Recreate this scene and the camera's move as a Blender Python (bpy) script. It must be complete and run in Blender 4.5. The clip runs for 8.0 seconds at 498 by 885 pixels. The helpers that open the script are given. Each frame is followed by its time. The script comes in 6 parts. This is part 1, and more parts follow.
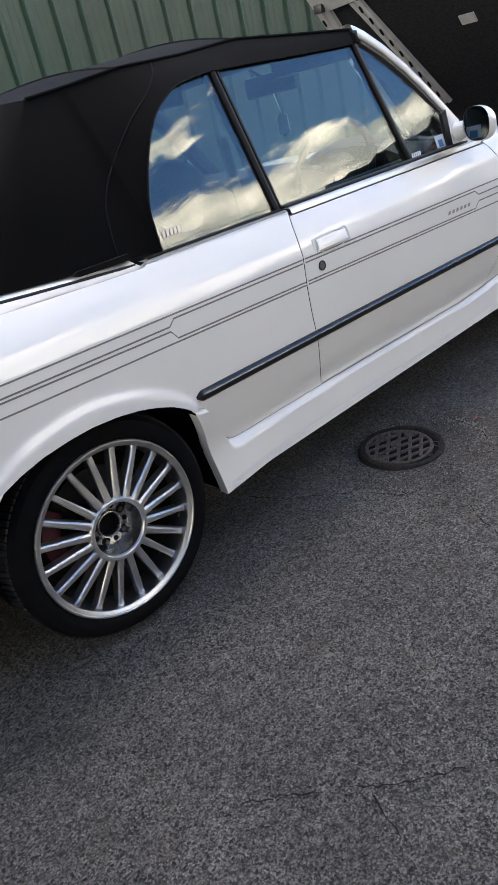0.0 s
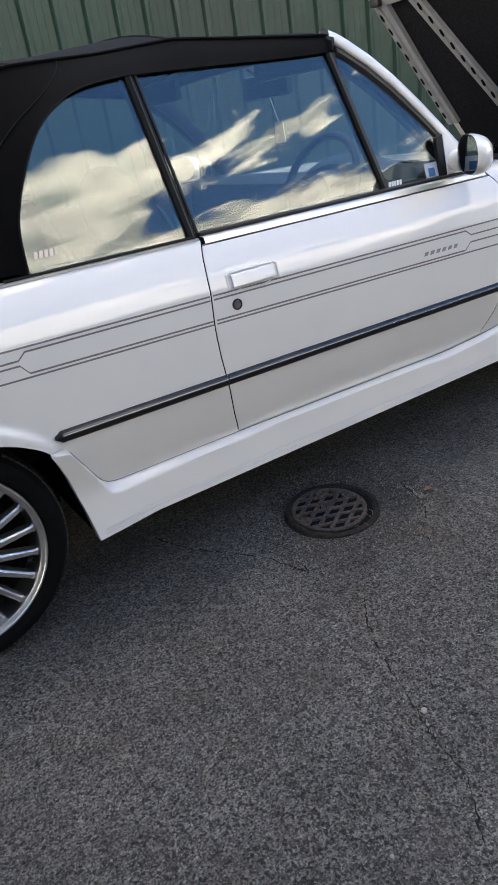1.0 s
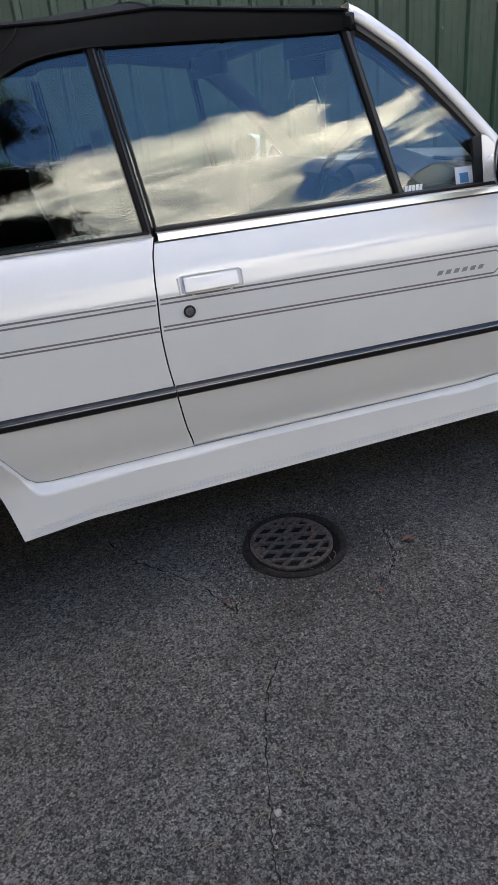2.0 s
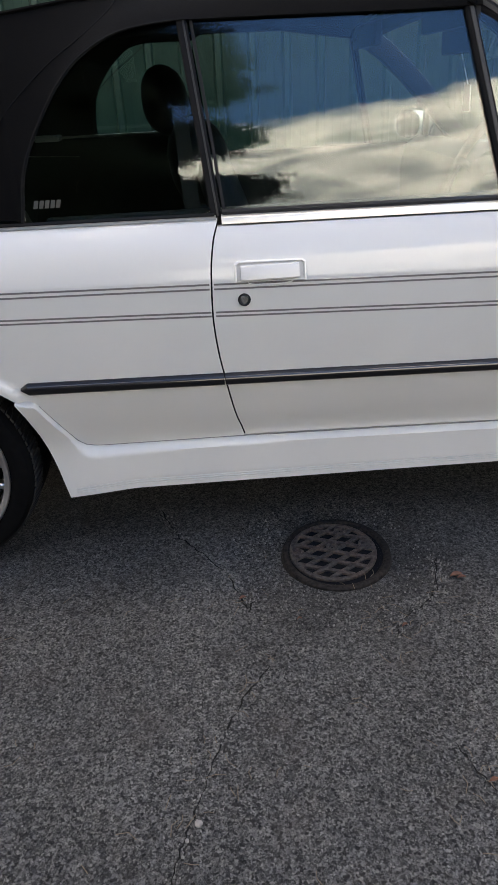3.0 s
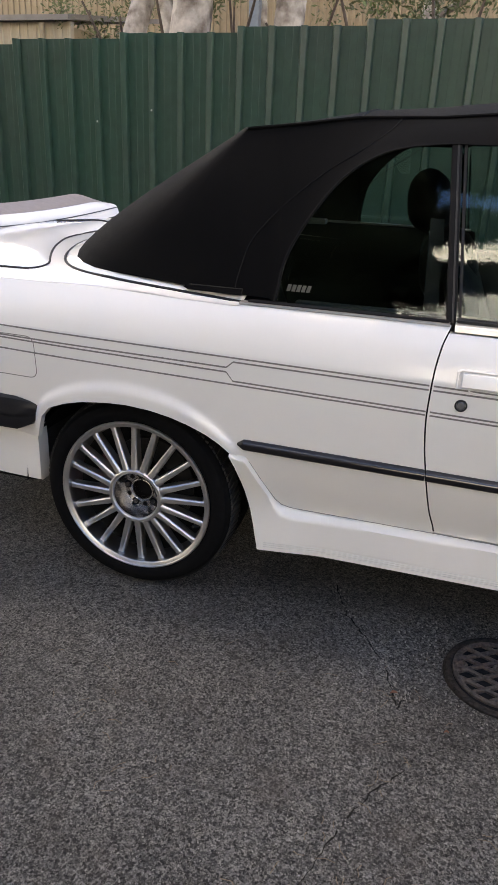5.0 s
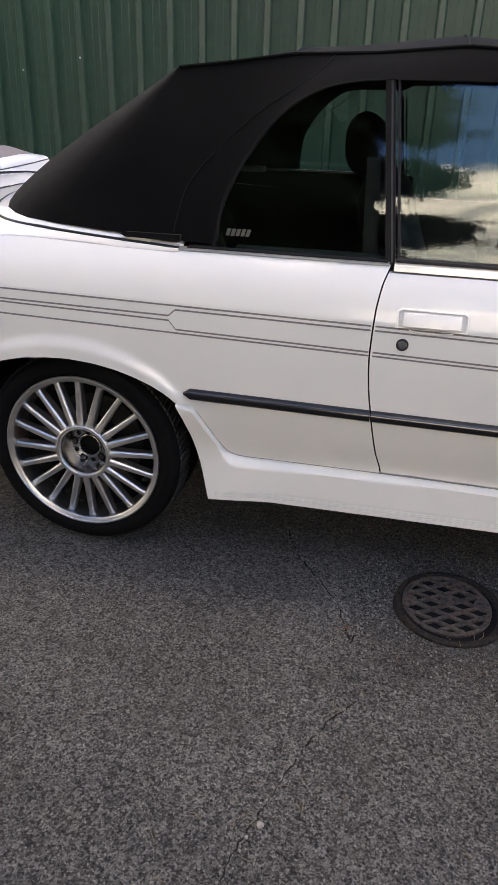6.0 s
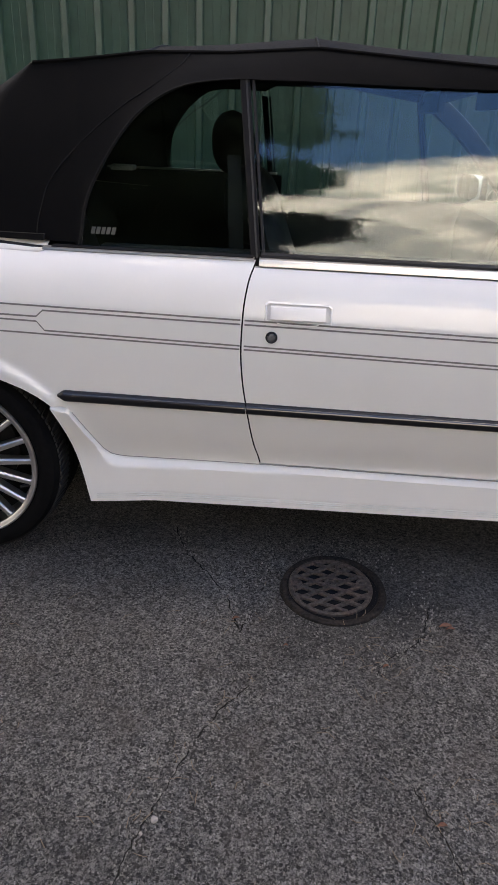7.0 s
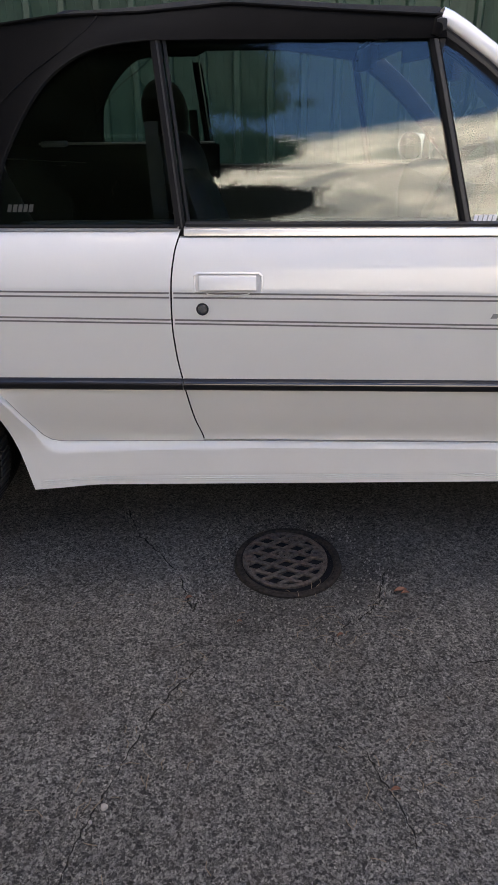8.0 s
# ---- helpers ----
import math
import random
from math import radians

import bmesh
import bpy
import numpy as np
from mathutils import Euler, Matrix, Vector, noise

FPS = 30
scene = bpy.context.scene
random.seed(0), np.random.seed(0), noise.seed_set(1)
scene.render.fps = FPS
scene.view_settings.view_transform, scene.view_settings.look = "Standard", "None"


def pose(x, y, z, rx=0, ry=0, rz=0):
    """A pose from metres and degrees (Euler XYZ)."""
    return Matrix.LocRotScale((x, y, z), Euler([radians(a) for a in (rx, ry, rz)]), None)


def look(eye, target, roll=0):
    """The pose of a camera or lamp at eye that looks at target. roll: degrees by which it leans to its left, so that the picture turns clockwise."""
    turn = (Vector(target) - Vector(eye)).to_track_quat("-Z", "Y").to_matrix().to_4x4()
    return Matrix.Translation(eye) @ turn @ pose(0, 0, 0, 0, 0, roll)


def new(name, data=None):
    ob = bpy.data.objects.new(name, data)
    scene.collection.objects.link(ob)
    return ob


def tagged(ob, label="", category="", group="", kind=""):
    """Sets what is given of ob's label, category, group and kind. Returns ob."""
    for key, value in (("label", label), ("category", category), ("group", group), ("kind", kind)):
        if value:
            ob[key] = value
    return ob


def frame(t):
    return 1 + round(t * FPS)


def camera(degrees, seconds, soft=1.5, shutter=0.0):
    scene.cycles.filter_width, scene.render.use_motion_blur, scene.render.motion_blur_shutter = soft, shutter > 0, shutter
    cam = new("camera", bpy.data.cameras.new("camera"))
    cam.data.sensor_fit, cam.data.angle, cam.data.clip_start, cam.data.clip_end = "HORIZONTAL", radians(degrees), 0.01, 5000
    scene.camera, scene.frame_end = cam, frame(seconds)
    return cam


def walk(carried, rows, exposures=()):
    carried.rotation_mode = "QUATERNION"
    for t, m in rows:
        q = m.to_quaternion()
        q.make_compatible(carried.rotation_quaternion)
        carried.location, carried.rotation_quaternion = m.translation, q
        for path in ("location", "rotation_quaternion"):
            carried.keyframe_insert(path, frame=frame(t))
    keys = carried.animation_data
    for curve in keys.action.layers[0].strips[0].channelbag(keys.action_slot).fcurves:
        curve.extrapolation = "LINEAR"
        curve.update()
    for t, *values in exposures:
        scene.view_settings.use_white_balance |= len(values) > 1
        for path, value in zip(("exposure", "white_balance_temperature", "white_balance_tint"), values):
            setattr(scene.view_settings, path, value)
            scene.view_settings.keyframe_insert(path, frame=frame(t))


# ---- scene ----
cam = camera(39.5, 8.0, soft=1.15)
PATH = [
    (0, (-0.653, -1.388, 1.155), (0.469, 0.034, 0.306), -13.8),
    (0.5, (-0.375, -1.538, 1.123), (0.517, 0.026, 0.253), -10.9),
    (1, (-0.047, -1.531, 1.139), (0.852, 0.043, 0.292), -9.1),
    (1.5, (0.226, -1.507, 1.107), (1.021, 0.101, 0.224), -10.4),
    (1.7, (0.312, -1.548, 1.116), (1.028, 0.109, 0.253), -8.2),
    (2.8, (0.745, -1.524, 1.14), (0.928, 0.224, 0.185), -4.8),
    (3, (0.789, -1.541, 1.142), (0.852, 0.232, 0.218), -3.2),
    (3.5, (0.864, -1.616, 1.173), (0.73, 0.156, 0.257), 2.1),
    (4, (0.854, -1.638, 1.167), (0.506, 0.159, 0.36), 1.8),
    (4.2, (0.831, -1.636, 1.177), (0.412, 0.139, 0.355), 2.3),
    (5.3, (0.805, -1.598, 1.217), (0.289, 0.185, 0.474), 2.5),
    (5.5, (0.816, -1.602, 1.199), (0.334, 0.184, 0.439), 1.6),
    (6, (0.821, -1.616, 1.18), (0.459, 0.157, 0.328), 1.8),
    (6.5, (0.851, -1.633, 1.176), (0.67, 0.207, 0.412), 2.0),
    (7, (0.871, -1.628, 1.178), (0.8, 0.184, 0.335), 2.4),
    (7.5, (0.912, -1.615, 1.185), (0.894, 0.198, 0.341), 0.2),
    (8, (0.966, -1.596, 1.155), (0.955, 0.191, 0.256), -0.6),
]
EXPOSURES = [(0, 1.36, 7230, 13), (0.5, 1.33, 7200, 13), (1, 1.24, 7080, 13), (1.5, 1.12, 7060, 13), (3, 1.11, 7340, 13), (3.5, 1.17, 7440, 13),
             (4, 1.23, 7680, 15), (5.5, 1.36, 8080, 16), (6, 1.33, 7980, 17), (6.5, 1.28, 7800, 18), (7, 1.22, 7740, 18), (8, 1.12, 7640, 18)]
walk(cam, [(t, look(eye, target, roll)) for t, eye, target, roll in PATH], EXPOSURES)

# ---- world, sun, exposure ----
W = bpy.data.worlds.new("sky_world")
scene.world = W
W.use_nodes = True
wn, wl = W.node_tree.nodes, W.node_tree.links
wn.clear()
w_out = wn.new("ShaderNodeOutputWorld")
w_bg = wn.new("ShaderNodeBackground")
w_sky = wn.new("ShaderNodeTexSky")
w_sky.sky_type = "NISHITA"
w_sky.sun_disc = False
w_sky.sun_elevation = radians(75)
w_sky.sun_rotation = radians(51)
w_sky.ozone_density = 3.0
w_sky.dust_density = 0.0
w_co = wn.new("ShaderNodeTexCoord")
w_map = wn.new("ShaderNodeMapping")
w_map.inputs["Scale"].default_value = (1.0, 1.0, 3.4)
w_map.inputs["Location"].default_value = (0.35, 0.10, 0.0)


w_layers = wn.new("ShaderNodeMapping")
w_layers.inputs["Scale"].default_value = (1.0, 1.0, 6.5)


def w_noise(scale, detail, rough, twist, mapping=w_map):
    t = wn.new("ShaderNodeTexNoise")
    for k, v in (("Scale", scale), ("Detail", detail), ("Roughness", rough), ("Distortion", twist)):
        t.inputs[k].default_value = v
    wl.new(mapping.outputs["Vector"], t.inputs["Vector"])
    return t.outputs["Fac"]


def w_span(value, f0, f1, t0=0.0, t1=1.0):
    r = wn.new("ShaderNodeMapRange")
    for k, v in (("From Min", f0), ("From Max", f1), ("To Min", t0), ("To Max", t1)):
        r.inputs[k].default_value = v
    wl.new(value, r.inputs["Value"])
    return r.outputs["Result"]


def w_math(op, p, q):
    k = wn.new("ShaderNodeMath")
    k.operation = op
    for i, v in enumerate((p, q)):
        if isinstance(v, float):
            k.inputs[i].default_value = v
        else:
            wl.new(v, k.inputs[i])
    return k.outputs[0]


wl.new(w_co.outputs["Generated"], w_map.inputs["Vector"])
wl.new(w_co.outputs["Generated"], w_layers.inputs["Vector"])
w_sep = wn.new("ShaderNodeSeparateXYZ")
wl.new(w_co.outputs["Generated"], w_sep.inputs[0])
w_up = w_sep.outputs["Z"]
w_az = w_math("MULTIPLY", w_math("ARCTAN2", w_sep.outputs["X"], w_math("MULTIPLY", w_sep.outputs["Y"], -1.0)), 57.2958)
w_big = w_noise(3.2, 9.0, 0.58, 0.3)
w_fine = w_noise(13.0, 8.0, 0.62, 0.3)
w_east = w_span(w_az, 19.0, 33.0)           # flat layered cloud to the south, piled up to the east
w_rag = w_math("ADD", w_span(w_big, 0.3, 0.7, -0.036, 0.036), w_span(w_fine, 0.3, 0.7, -0.024, 0.024))
# the high bank of cloud, which lifts off the lower one towards the east, where blue shows between
bank_top = w_math("SUBTRACT", w_span(w_az, 22.0, 46.0, 0.434, 0.372), w_up)
bank_low = w_math("SUBTRACT", w_up, w_math("ADD", w_span(w_az, 16.0, 27.0, 0.12, 0.345), w_span(w_az, 42.0, 50.0, 0.0, 0.10)))
w_edge = w_math("MULTIPLY", w_rag, w_span(w_east, 0.0, 1.0, 0.20, 1.0))
bank = w_math("ADD", w_math("MINIMUM", bank_top, bank_low), w_edge)
# the low bank, sinking eastward
low = w_math("ADD", w_math("SUBTRACT", w_span(w_az, 25.0, 60.0, 0.340, 0.248), w_up), w_edge)
# a few wisps above; the broken cloud overhead is unseen, added for its light
wisp = w_math("ADD", w_rag, w_span(w_up, 0.52, 0.80, -0.062, -0.012))
w_cover = w_span(w_math("MAXIMUM", w_math("MAXIMUM", bank, low), wisp), -0.003, 0.0115)
w_shade = wn.new("ShaderNodeValToRGB")
w_shade.color_ramp.elements[0].position = 0.36
w_shade.color_ramp.elements[0].color = (0.19, 0.20, 0.195, 1)
w_shade.color_ramp.elements[1].position = 0.70
w_shade.color_ramp.elements[1].color = (0.98, 0.92, 0.80, 1)
w_gain = wn.new("ShaderNodeVectorMath")
w_gain.operation = "SCALE"
w_gain.inputs["Scale"].default_value = 38.0
w_mix = wn.new("ShaderNodeMixRGB")
w_bg.inputs["Strength"].default_value = 0.15
w_piled = w_math("ADD", w_math("ADD", w_noise(6.5, 9.0, 0.66, 0.5), w_span(w_up, 0.30, 0.44, -0.10, 0.09)), w_span(w_fine, 0.3, 0.7, -0.08, 0.08))
w_flat = w_math("ADD", w_span(w_noise(7.0, 5.0, 0.58, 0.9, w_layers), 0.36, 0.64, 0.35, 0.54), w_span(w_up, 0.33, 0.44, -0.04, 0.03))
wl.new(w_math("ADD", w_math("MULTIPLY", w_piled, w_east), w_math("MULTIPLY", w_flat, w_math("SUBTRACT", 1.0, w_east))), w_shade.inputs["Fac"])
wl.new(w_shade.outputs["Color"], w_gain.inputs[0])
wl.new(w_cover, w_mix.inputs["Fac"])
w_deep = wn.new("ShaderNodeMixRGB")           # clear air between the clouds
w_deep.blend_type = "MULTIPLY"
w_deep.inputs["Fac"].default_value = 1.0
w_deep.inputs["Color2"].default_value = (0.58, 0.83, 1.06, 1)
wl.new(w_sky.outputs["Color"], w_deep.inputs["Color1"])
wl.new(w_deep.outputs["Color"], w_mix.inputs["Color1"])
wl.new(w_gain.outputs["Vector"], w_mix.inputs["Color2"])
wl.new(w_mix.outputs["Color"], w_bg.inputs["Color"])
wl.new(w_bg.outputs["Background"], w_out.inputs["Surface"])

sun = new("sun", bpy.data.lights.new("sun", "SUN"))
sun.data.energy = 0.6
sun.data.angle = radians(14)
sun.data.color = (1.0, 0.95, 0.87)
sun.matrix_world = look((2.0, 1.6, 9.5), (0, 0, 0))


# ---- materials ----
def material(name, base, rough=0.5, metal=0.0, grain=0.0, grain_scale=40.0, bump=0.0, bump_scale=200.0,
             coat=0.0, second=None, second_scale=6.0, second_amount=0.5, spec=0.5):
    """A principled material, with a fine grain and a broad stain mixed into its colour, and a bump."""
    m = bpy.data.materials.new(name)
    m.use_nodes = True
    n, l = m.node_tree.nodes, m.node_tree.links
    b = n["Principled BSDF"]
    b.inputs["Base Color"].default_value = (*base, 1)
    b.inputs["Roughness"].default_value = rough
    b.inputs["Metallic"].default_value = metal
    b.inputs["Coat Weight"].default_value = coat
    b.inputs["Coat Roughness"].default_value = 0.03
    b.inputs["Specular IOR Level"].default_value = spec
    co = n.new("ShaderNodeTexCoord")
    colour = None
    if second is not None:
        t2 = n.new("ShaderNodeTexNoise")
        t2.inputs["Scale"].default_value = second_scale
        t2.inputs["Detail"].default_value = 6
        r2 = n.new("ShaderNodeMapRange")
        r2.inputs["From Min"].default_value, r2.inputs["From Max"].default_value = 0.42, 0.66
        r2.inputs["To Max"].default_value = second_amount
        mx = n.new("ShaderNodeMixRGB")
        mx.inputs["Color1"].default_value = (*base, 1)
        mx.inputs["Color2"].default_value = (*second, 1)
        l.new(co.outputs["Object"], t2.inputs["Vector"])
        l.new(t2.outputs["Fac"], r2.inputs["Value"])
        l.new(r2.outputs["Result"], mx.inputs["Fac"])
        colour = mx.outputs["Color"]
    if grain:
        t1 = n.new("ShaderNodeTexNoise")
        t1.inputs["Scale"].default_value = grain_scale
        t1.inputs["Detail"].default_value = 8
        l.new(co.outputs["Object"], t1.inputs["Vector"])
        r1 = n.new("ShaderNodeMapRange")
        r1.inputs["From Min"].default_value, r1.inputs["From Max"].default_value = 0.3, 0.7
        r1.inputs["To Min"].default_value, r1.inputs["To Max"].default_value = 1 - grain, 1 + grain
        l.new(t1.outputs["Fac"], r1.inputs["Value"])
        hv = n.new("ShaderNodeHueSaturation")
        hv.inputs["Color"].default_value = (*base, 1)
        l.new(r1.outputs["Result"], hv.inputs["Value"])
        if colour:
            l.new(colour, hv.inputs["Color"])
        colour = hv.outputs["Color"]
    if colour:
        l.new(colour, b.inputs["Base Color"])
    if bump:
        tb = n.new("ShaderNodeTexNoise")
        tb.inputs["Scale"].default_value = bump_scale
        tb.inputs["Detail"].default_value = 4
        l.new(co.outputs["Object"], tb.inputs["Vector"])
        bp = n.new("ShaderNodeBump")
        bp.inputs["Strength"].default_value = 1.0
        bp.inputs["Distance"].default_value = bump
        l.new(tb.outputs["Fac"], bp.inputs["Height"])
        l.new(bp.outputs["Normal"], b.inputs["Normal"])
    return m


def glass_material(name, tint, face_on):
    """Thin tinted glazing: light goes straight through, and it mirrors by Fresnel."""
    m = bpy.data.materials.new(name)
    m.use_nodes = True
    n, l = m.node_tree.nodes, m.node_tree.links
    n.clear()
    out = n.new("ShaderNodeOutputMaterial")
    tr = n.new("ShaderNodeBsdfTransparent")
    tr.inputs["Color"].default_value = (*tint, 1)
    gl = n.new("ShaderNodeBsdfGlossy")
    gl.inputs["Roughness"].default_value = 0.0
    lw = n.new("ShaderNodeLayerWeight")
    lw.inputs["Blend"].default_value = 0.5
    pw = n.new("ShaderNodeMath")
    pw.operation = "POWER"
    pw.inputs[1].default_value = 5.0
    fr = n.new("ShaderNodeMapRange")
    fr.inputs["To Min"].default_value = face_on
    fr.inputs["To Max"].default_value = 1.0
    l.new(lw.outputs["Facing"], pw.inputs[0])
    l.new(pw.outputs[0], fr.inputs["Value"])
    mx = n.new("ShaderNodeMixShader")
    l.new(fr.outputs["Result"], mx.inputs["Fac"])
    l.new(tr.outputs["BSDF"], mx.inputs[1])
    l.new(gl.outputs["BSDF"], mx.inputs[2])
    l.new(mx.outputs["Shader"], out.inputs["Surface"])
    return m


def asphalt_material():
    """Worn asphalt: warm grey chippings, open dark pits of 4 to 8 mm between them, broad stains and a coarse relief."""
    m = bpy.data.materials.new("asphalt")
    m.use_nodes = True
    n, l = m.node_tree.nodes, m.node_tree.links
    b = n["Principled BSDF"]
    b.inputs["Roughness"].default_value = 0.85
    b.inputs["Specular IOR Level"].default_value = 0.35
    co = n.new("ShaderNodeTexCoord")

    def tex(scale, detail, rough=0.5):
        t = n.new("ShaderNodeTexNoise")
        t.inputs["Scale"].default_value = scale
        t.inputs["Detail"].default_value = detail
        t.inputs["Roughness"].default_value = rough
        l.new(co.outputs["Object"], t.inputs["Vector"])
        return t.outputs["Fac"]

    def span(value, f0, f1, t0=0.0, t1=1.0):
        r = n.new("ShaderNodeMapRange")
        for k, v in (("From Min", f0), ("From Max", f1), ("To Min", t0), ("To Max", t1)):
            r.inputs[k].default_value = v
        l.new(value, r.inputs["Value"])
        return r.outputs["Result"]

    def maths(op, p, q):
        k = n.new("ShaderNodeMath")
        k.operation = op
        for i, v in enumerate((p, q)):
            if isinstance(v, float):
                k.inputs[i].default_value = v
            else:
                l.new(v, k.inputs[i])
        return k.outputs[0]

    def blend(fac, c1, c2):
        k = n.new("ShaderNodeMixRGB")
        l.new(fac, k.inputs["Fac"])
        for name, c in (("Color1", c1), ("Color2", c2)):
            if isinstance(c, tuple):
                k.inputs[name].default_value = (*c, 1)
            else:
                l.new(c, k.inputs[name])
        return k.outputs["Color"]

    # stones: each chipping its own tone, dark tar between them
    warp = n.new("ShaderNodeMixRGB")
    warp.blend_type = "LINEAR_LIGHT"
    warp.inputs["Fac"].default_value = 0.0030
    wn1 = n.new("ShaderNodeTexNoise")
    wn1.inputs["Scale"].default_value = 110
    l.new(co.outputs["Object"], wn1.inputs["Vector"])
    l.new(co.outputs["Object"], warp.inputs["Color1"])
    l.new(wn1.outputs["Color"], warp.inputs["Color2"])

    def cells(scale, feature="F1"):
        v = n.new("ShaderNodeTexVoronoi")
        v.feature = feature
        v.inputs["Scale"].default_value = scale
        l.new(warp.outputs["Color"], v.inputs["Vector"])
        return v

    def channels(v):
        k = n.new("ShaderNodeSeparateColor")
        l.new(v.outputs["Color"], k.inputs["Color"])
        return k

    vor = cells(185)
    tone = channels(vor)
    tone2 = channels(cells(330))
    edge = cells(185, "DISTANCE_TO_EDGE").outputs["Distance"]
    grain = span(tex(215, 3, 0.65), 0.38, 0.62)
    mottle = maths("ADD", maths("MULTIPLY", tone.outputs["Red"], 0.45), maths("MULTIPLY", grain, 0.55))
    stone = blend(span(mottle, 0.20, 0.82), (0.023, 0.0220, 0.0212), (0.182, 0.174, 0.162))
    stone = blend(span(tone.outputs["Green"], 0.55, 1.0, 0.0, 0.4), stone, (0.080, 0.081, 0.080))
    stone = blend(span(tone2.outputs["Green"], 0.86, 0.97, 0.0, 0.8), stone, (0.25, 0.24, 0.22))
    # open pits, thicker where the surface is worn
    wear = span(tex(3.1, 4), 0.35, 0.65, 0.07, -0.07)
    pit = span(maths("ADD", tone.outputs["Blue"], wear), 0.24, 0.06, 0.0, 0.80)
    deep = span(tex(250, 2), 0.42, 0.33, 0.0, 0.9)
    tar = maths("MULTIPLY", span(edge, 0.0, 0.20, 0.55, 0.0), span(tex(150, 2), 0.40, 0.56, 1.0, 0.0))
    hole = maths("MAXIMUM", maths("MAXIMUM", pit, deep), tar)
    colour = blend(hole, stone, (0.0075, 0.0072, 0.0070))
    # lighter and darker drifts a few centimetres across
    drift = n.new("ShaderNodeHueSaturation")
    l.new(colour, drift.inputs["Color"])
    l.new(span(tex(48, 5, 0.75), 0.34, 0.66, 0.66, 1.36), drift.inputs["Value"])
    colour = drift.outputs["Color"]
    # broad stains
    hv = n.new("ShaderNodeHueSaturation")
    l.new(colour, hv.inputs["Color"])
    l.new(span(tex(1.9, 7, 0.65), 0.3, 0.7, 0.66, 1.28), hv.inputs["Value"])
    colour = blend(span(tex(6.5, 8, 0.6), 0.53, 0.74, 0.0, 0.42), hv.outputs["Color"], (0.066, 0.053, 0.045))
    # damp ring of dirt round the drain cover
    far = n.new("ShaderNodeVectorMath")
    far.operation = "DISTANCE"
    far.inputs[1].default_value = (1.09, -0.08, 0.0)
    l.new(co.outputs["Object"], far.inputs[0])
    damp = span(maths("ADD", far.outputs["Value"], span(tex(9, 5), 0.3, 0.7, -0.09, 0.09)), 0.15, 0.31, 0.34, 0.0)
    colour = blend(damp, colour, (0.022, 0.020, 0.019))
    l.new(colour, b.inputs["Base Color"])
    # gloss lowered in the pits puts cavity shade there; stones keep a slight sheen
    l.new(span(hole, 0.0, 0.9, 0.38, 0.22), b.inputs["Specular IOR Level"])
    # relief
    height = maths("SUBTRACT", maths("ADD", maths("MULTIPLY", tone.outputs["Blue"], 0.25), maths("MULTIPLY", grain, 0.6)), hole)
    bp = n.new("ShaderNodeBump")
    bp.inputs["Distance"].default_value = 0.005
    bp.inputs["Strength"].default_value = 1.0
    l.new(height, bp.inputs["Height"])
    l.new(bp.outputs["Normal"], b.inputs["Normal"])
    return m


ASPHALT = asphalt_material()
PAINT = material("white_paint", (0.790, 0.768, 0.733), 0.32, coat=1.0, grain=0.015, grain_scale=600, second=(0.715, 0.688, 0.645), second_scale=3, second_amount=0.35)
# the white paint darkened, for shade in the handle and skirt grooves
PAINT_SHADE = material("shaded_white_paint", (0.62, 0.61, 0.59), 0.5, grain=0.05, grain_scale=30)
BLACK = material("black_rubber", (0.014, 0.014, 0.0155), 0.5, grain=0.2, grain_scale=60, bump=0.0004, bump_scale=400, spec=0.22)
STRIPE = material("pinstripe_vinyl", (0.19, 0.176, 0.166), 0.45, coat=1.0, grain=0.08, grain_scale=80)
TRIM = material("gloss_black_trim", (0.009, 0.009, 0.011), 0.34, grain=0.1, grain_scale=50, spec=0.35)
CHROME = material("bright_trim", (0.74, 0.73, 0.71), 0.36, metal=1.0, grain=0.04, grain_scale=40)
DULL = material("anodised_strip", (0.38, 0.375, 0.37), 0.26, metal=0.9, grain=0.06, grain_scale=60)
CLOTH = material("black_soft_top_cloth", (0.0030, 0.0029, 0.0031), 0.95, grain=0.25, grain_scale=900, bump=0.0006, bump_scale=1400, second=(0.0062, 0.0057, 0.0056), second_scale=4, second_amount=0.5, spec=0.06)
CLOTH.node_tree.nodes["Principled BSDF"].inputs["Sheen Weight"].default_value = 0.035
CLOTH.node_tree.nodes["Principled BSDF"].inputs["Sheen Roughness"].default_value = 0.45
PIPING = material("grey_piping", (0.0075, 0.0075, 0.0075), 0.8, spec=0.15, grain=0.1, grain_scale=200)
ALLOY = material("silver_alloy", (0.56, 0.548, 0.535), 0.35, metal=0.95, grain=0.06, grain_scale=30, second=(0.36, 0.35, 0.34), second_scale=14, second_amount=0.35)
TYRE = material("tyre_rubber", (0.0036, 0.0036, 0.004), 0.75, grain=0.25, grain_scale=60, bump=0.0005, bump_scale=220, second=(0.008, 0.0078, 0.0075), second_scale=5, second_amount=0.3, spec=0.06)
# lighter than the tyre, to carry the blocks' grey highlights
TREAD = material("highlit_tread_rubber", (0.009, 0.0087, 0.0084), 0.65, grain=0.3, grain_scale=70, bump=0.0005, bump_scale=200, spec=0.35)
GREY_TRIM = material("satin_grey_trim", (0.022, 0.0215, 0.0215), 0.45, grain=0.08, grain_scale=60)
BADGE = material("pale_grey_vinyl", (0.27, 0.26, 0.25), 0.45, grain=0.08, grain_scale=80)
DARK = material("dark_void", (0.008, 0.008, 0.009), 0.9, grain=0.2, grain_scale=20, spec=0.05)
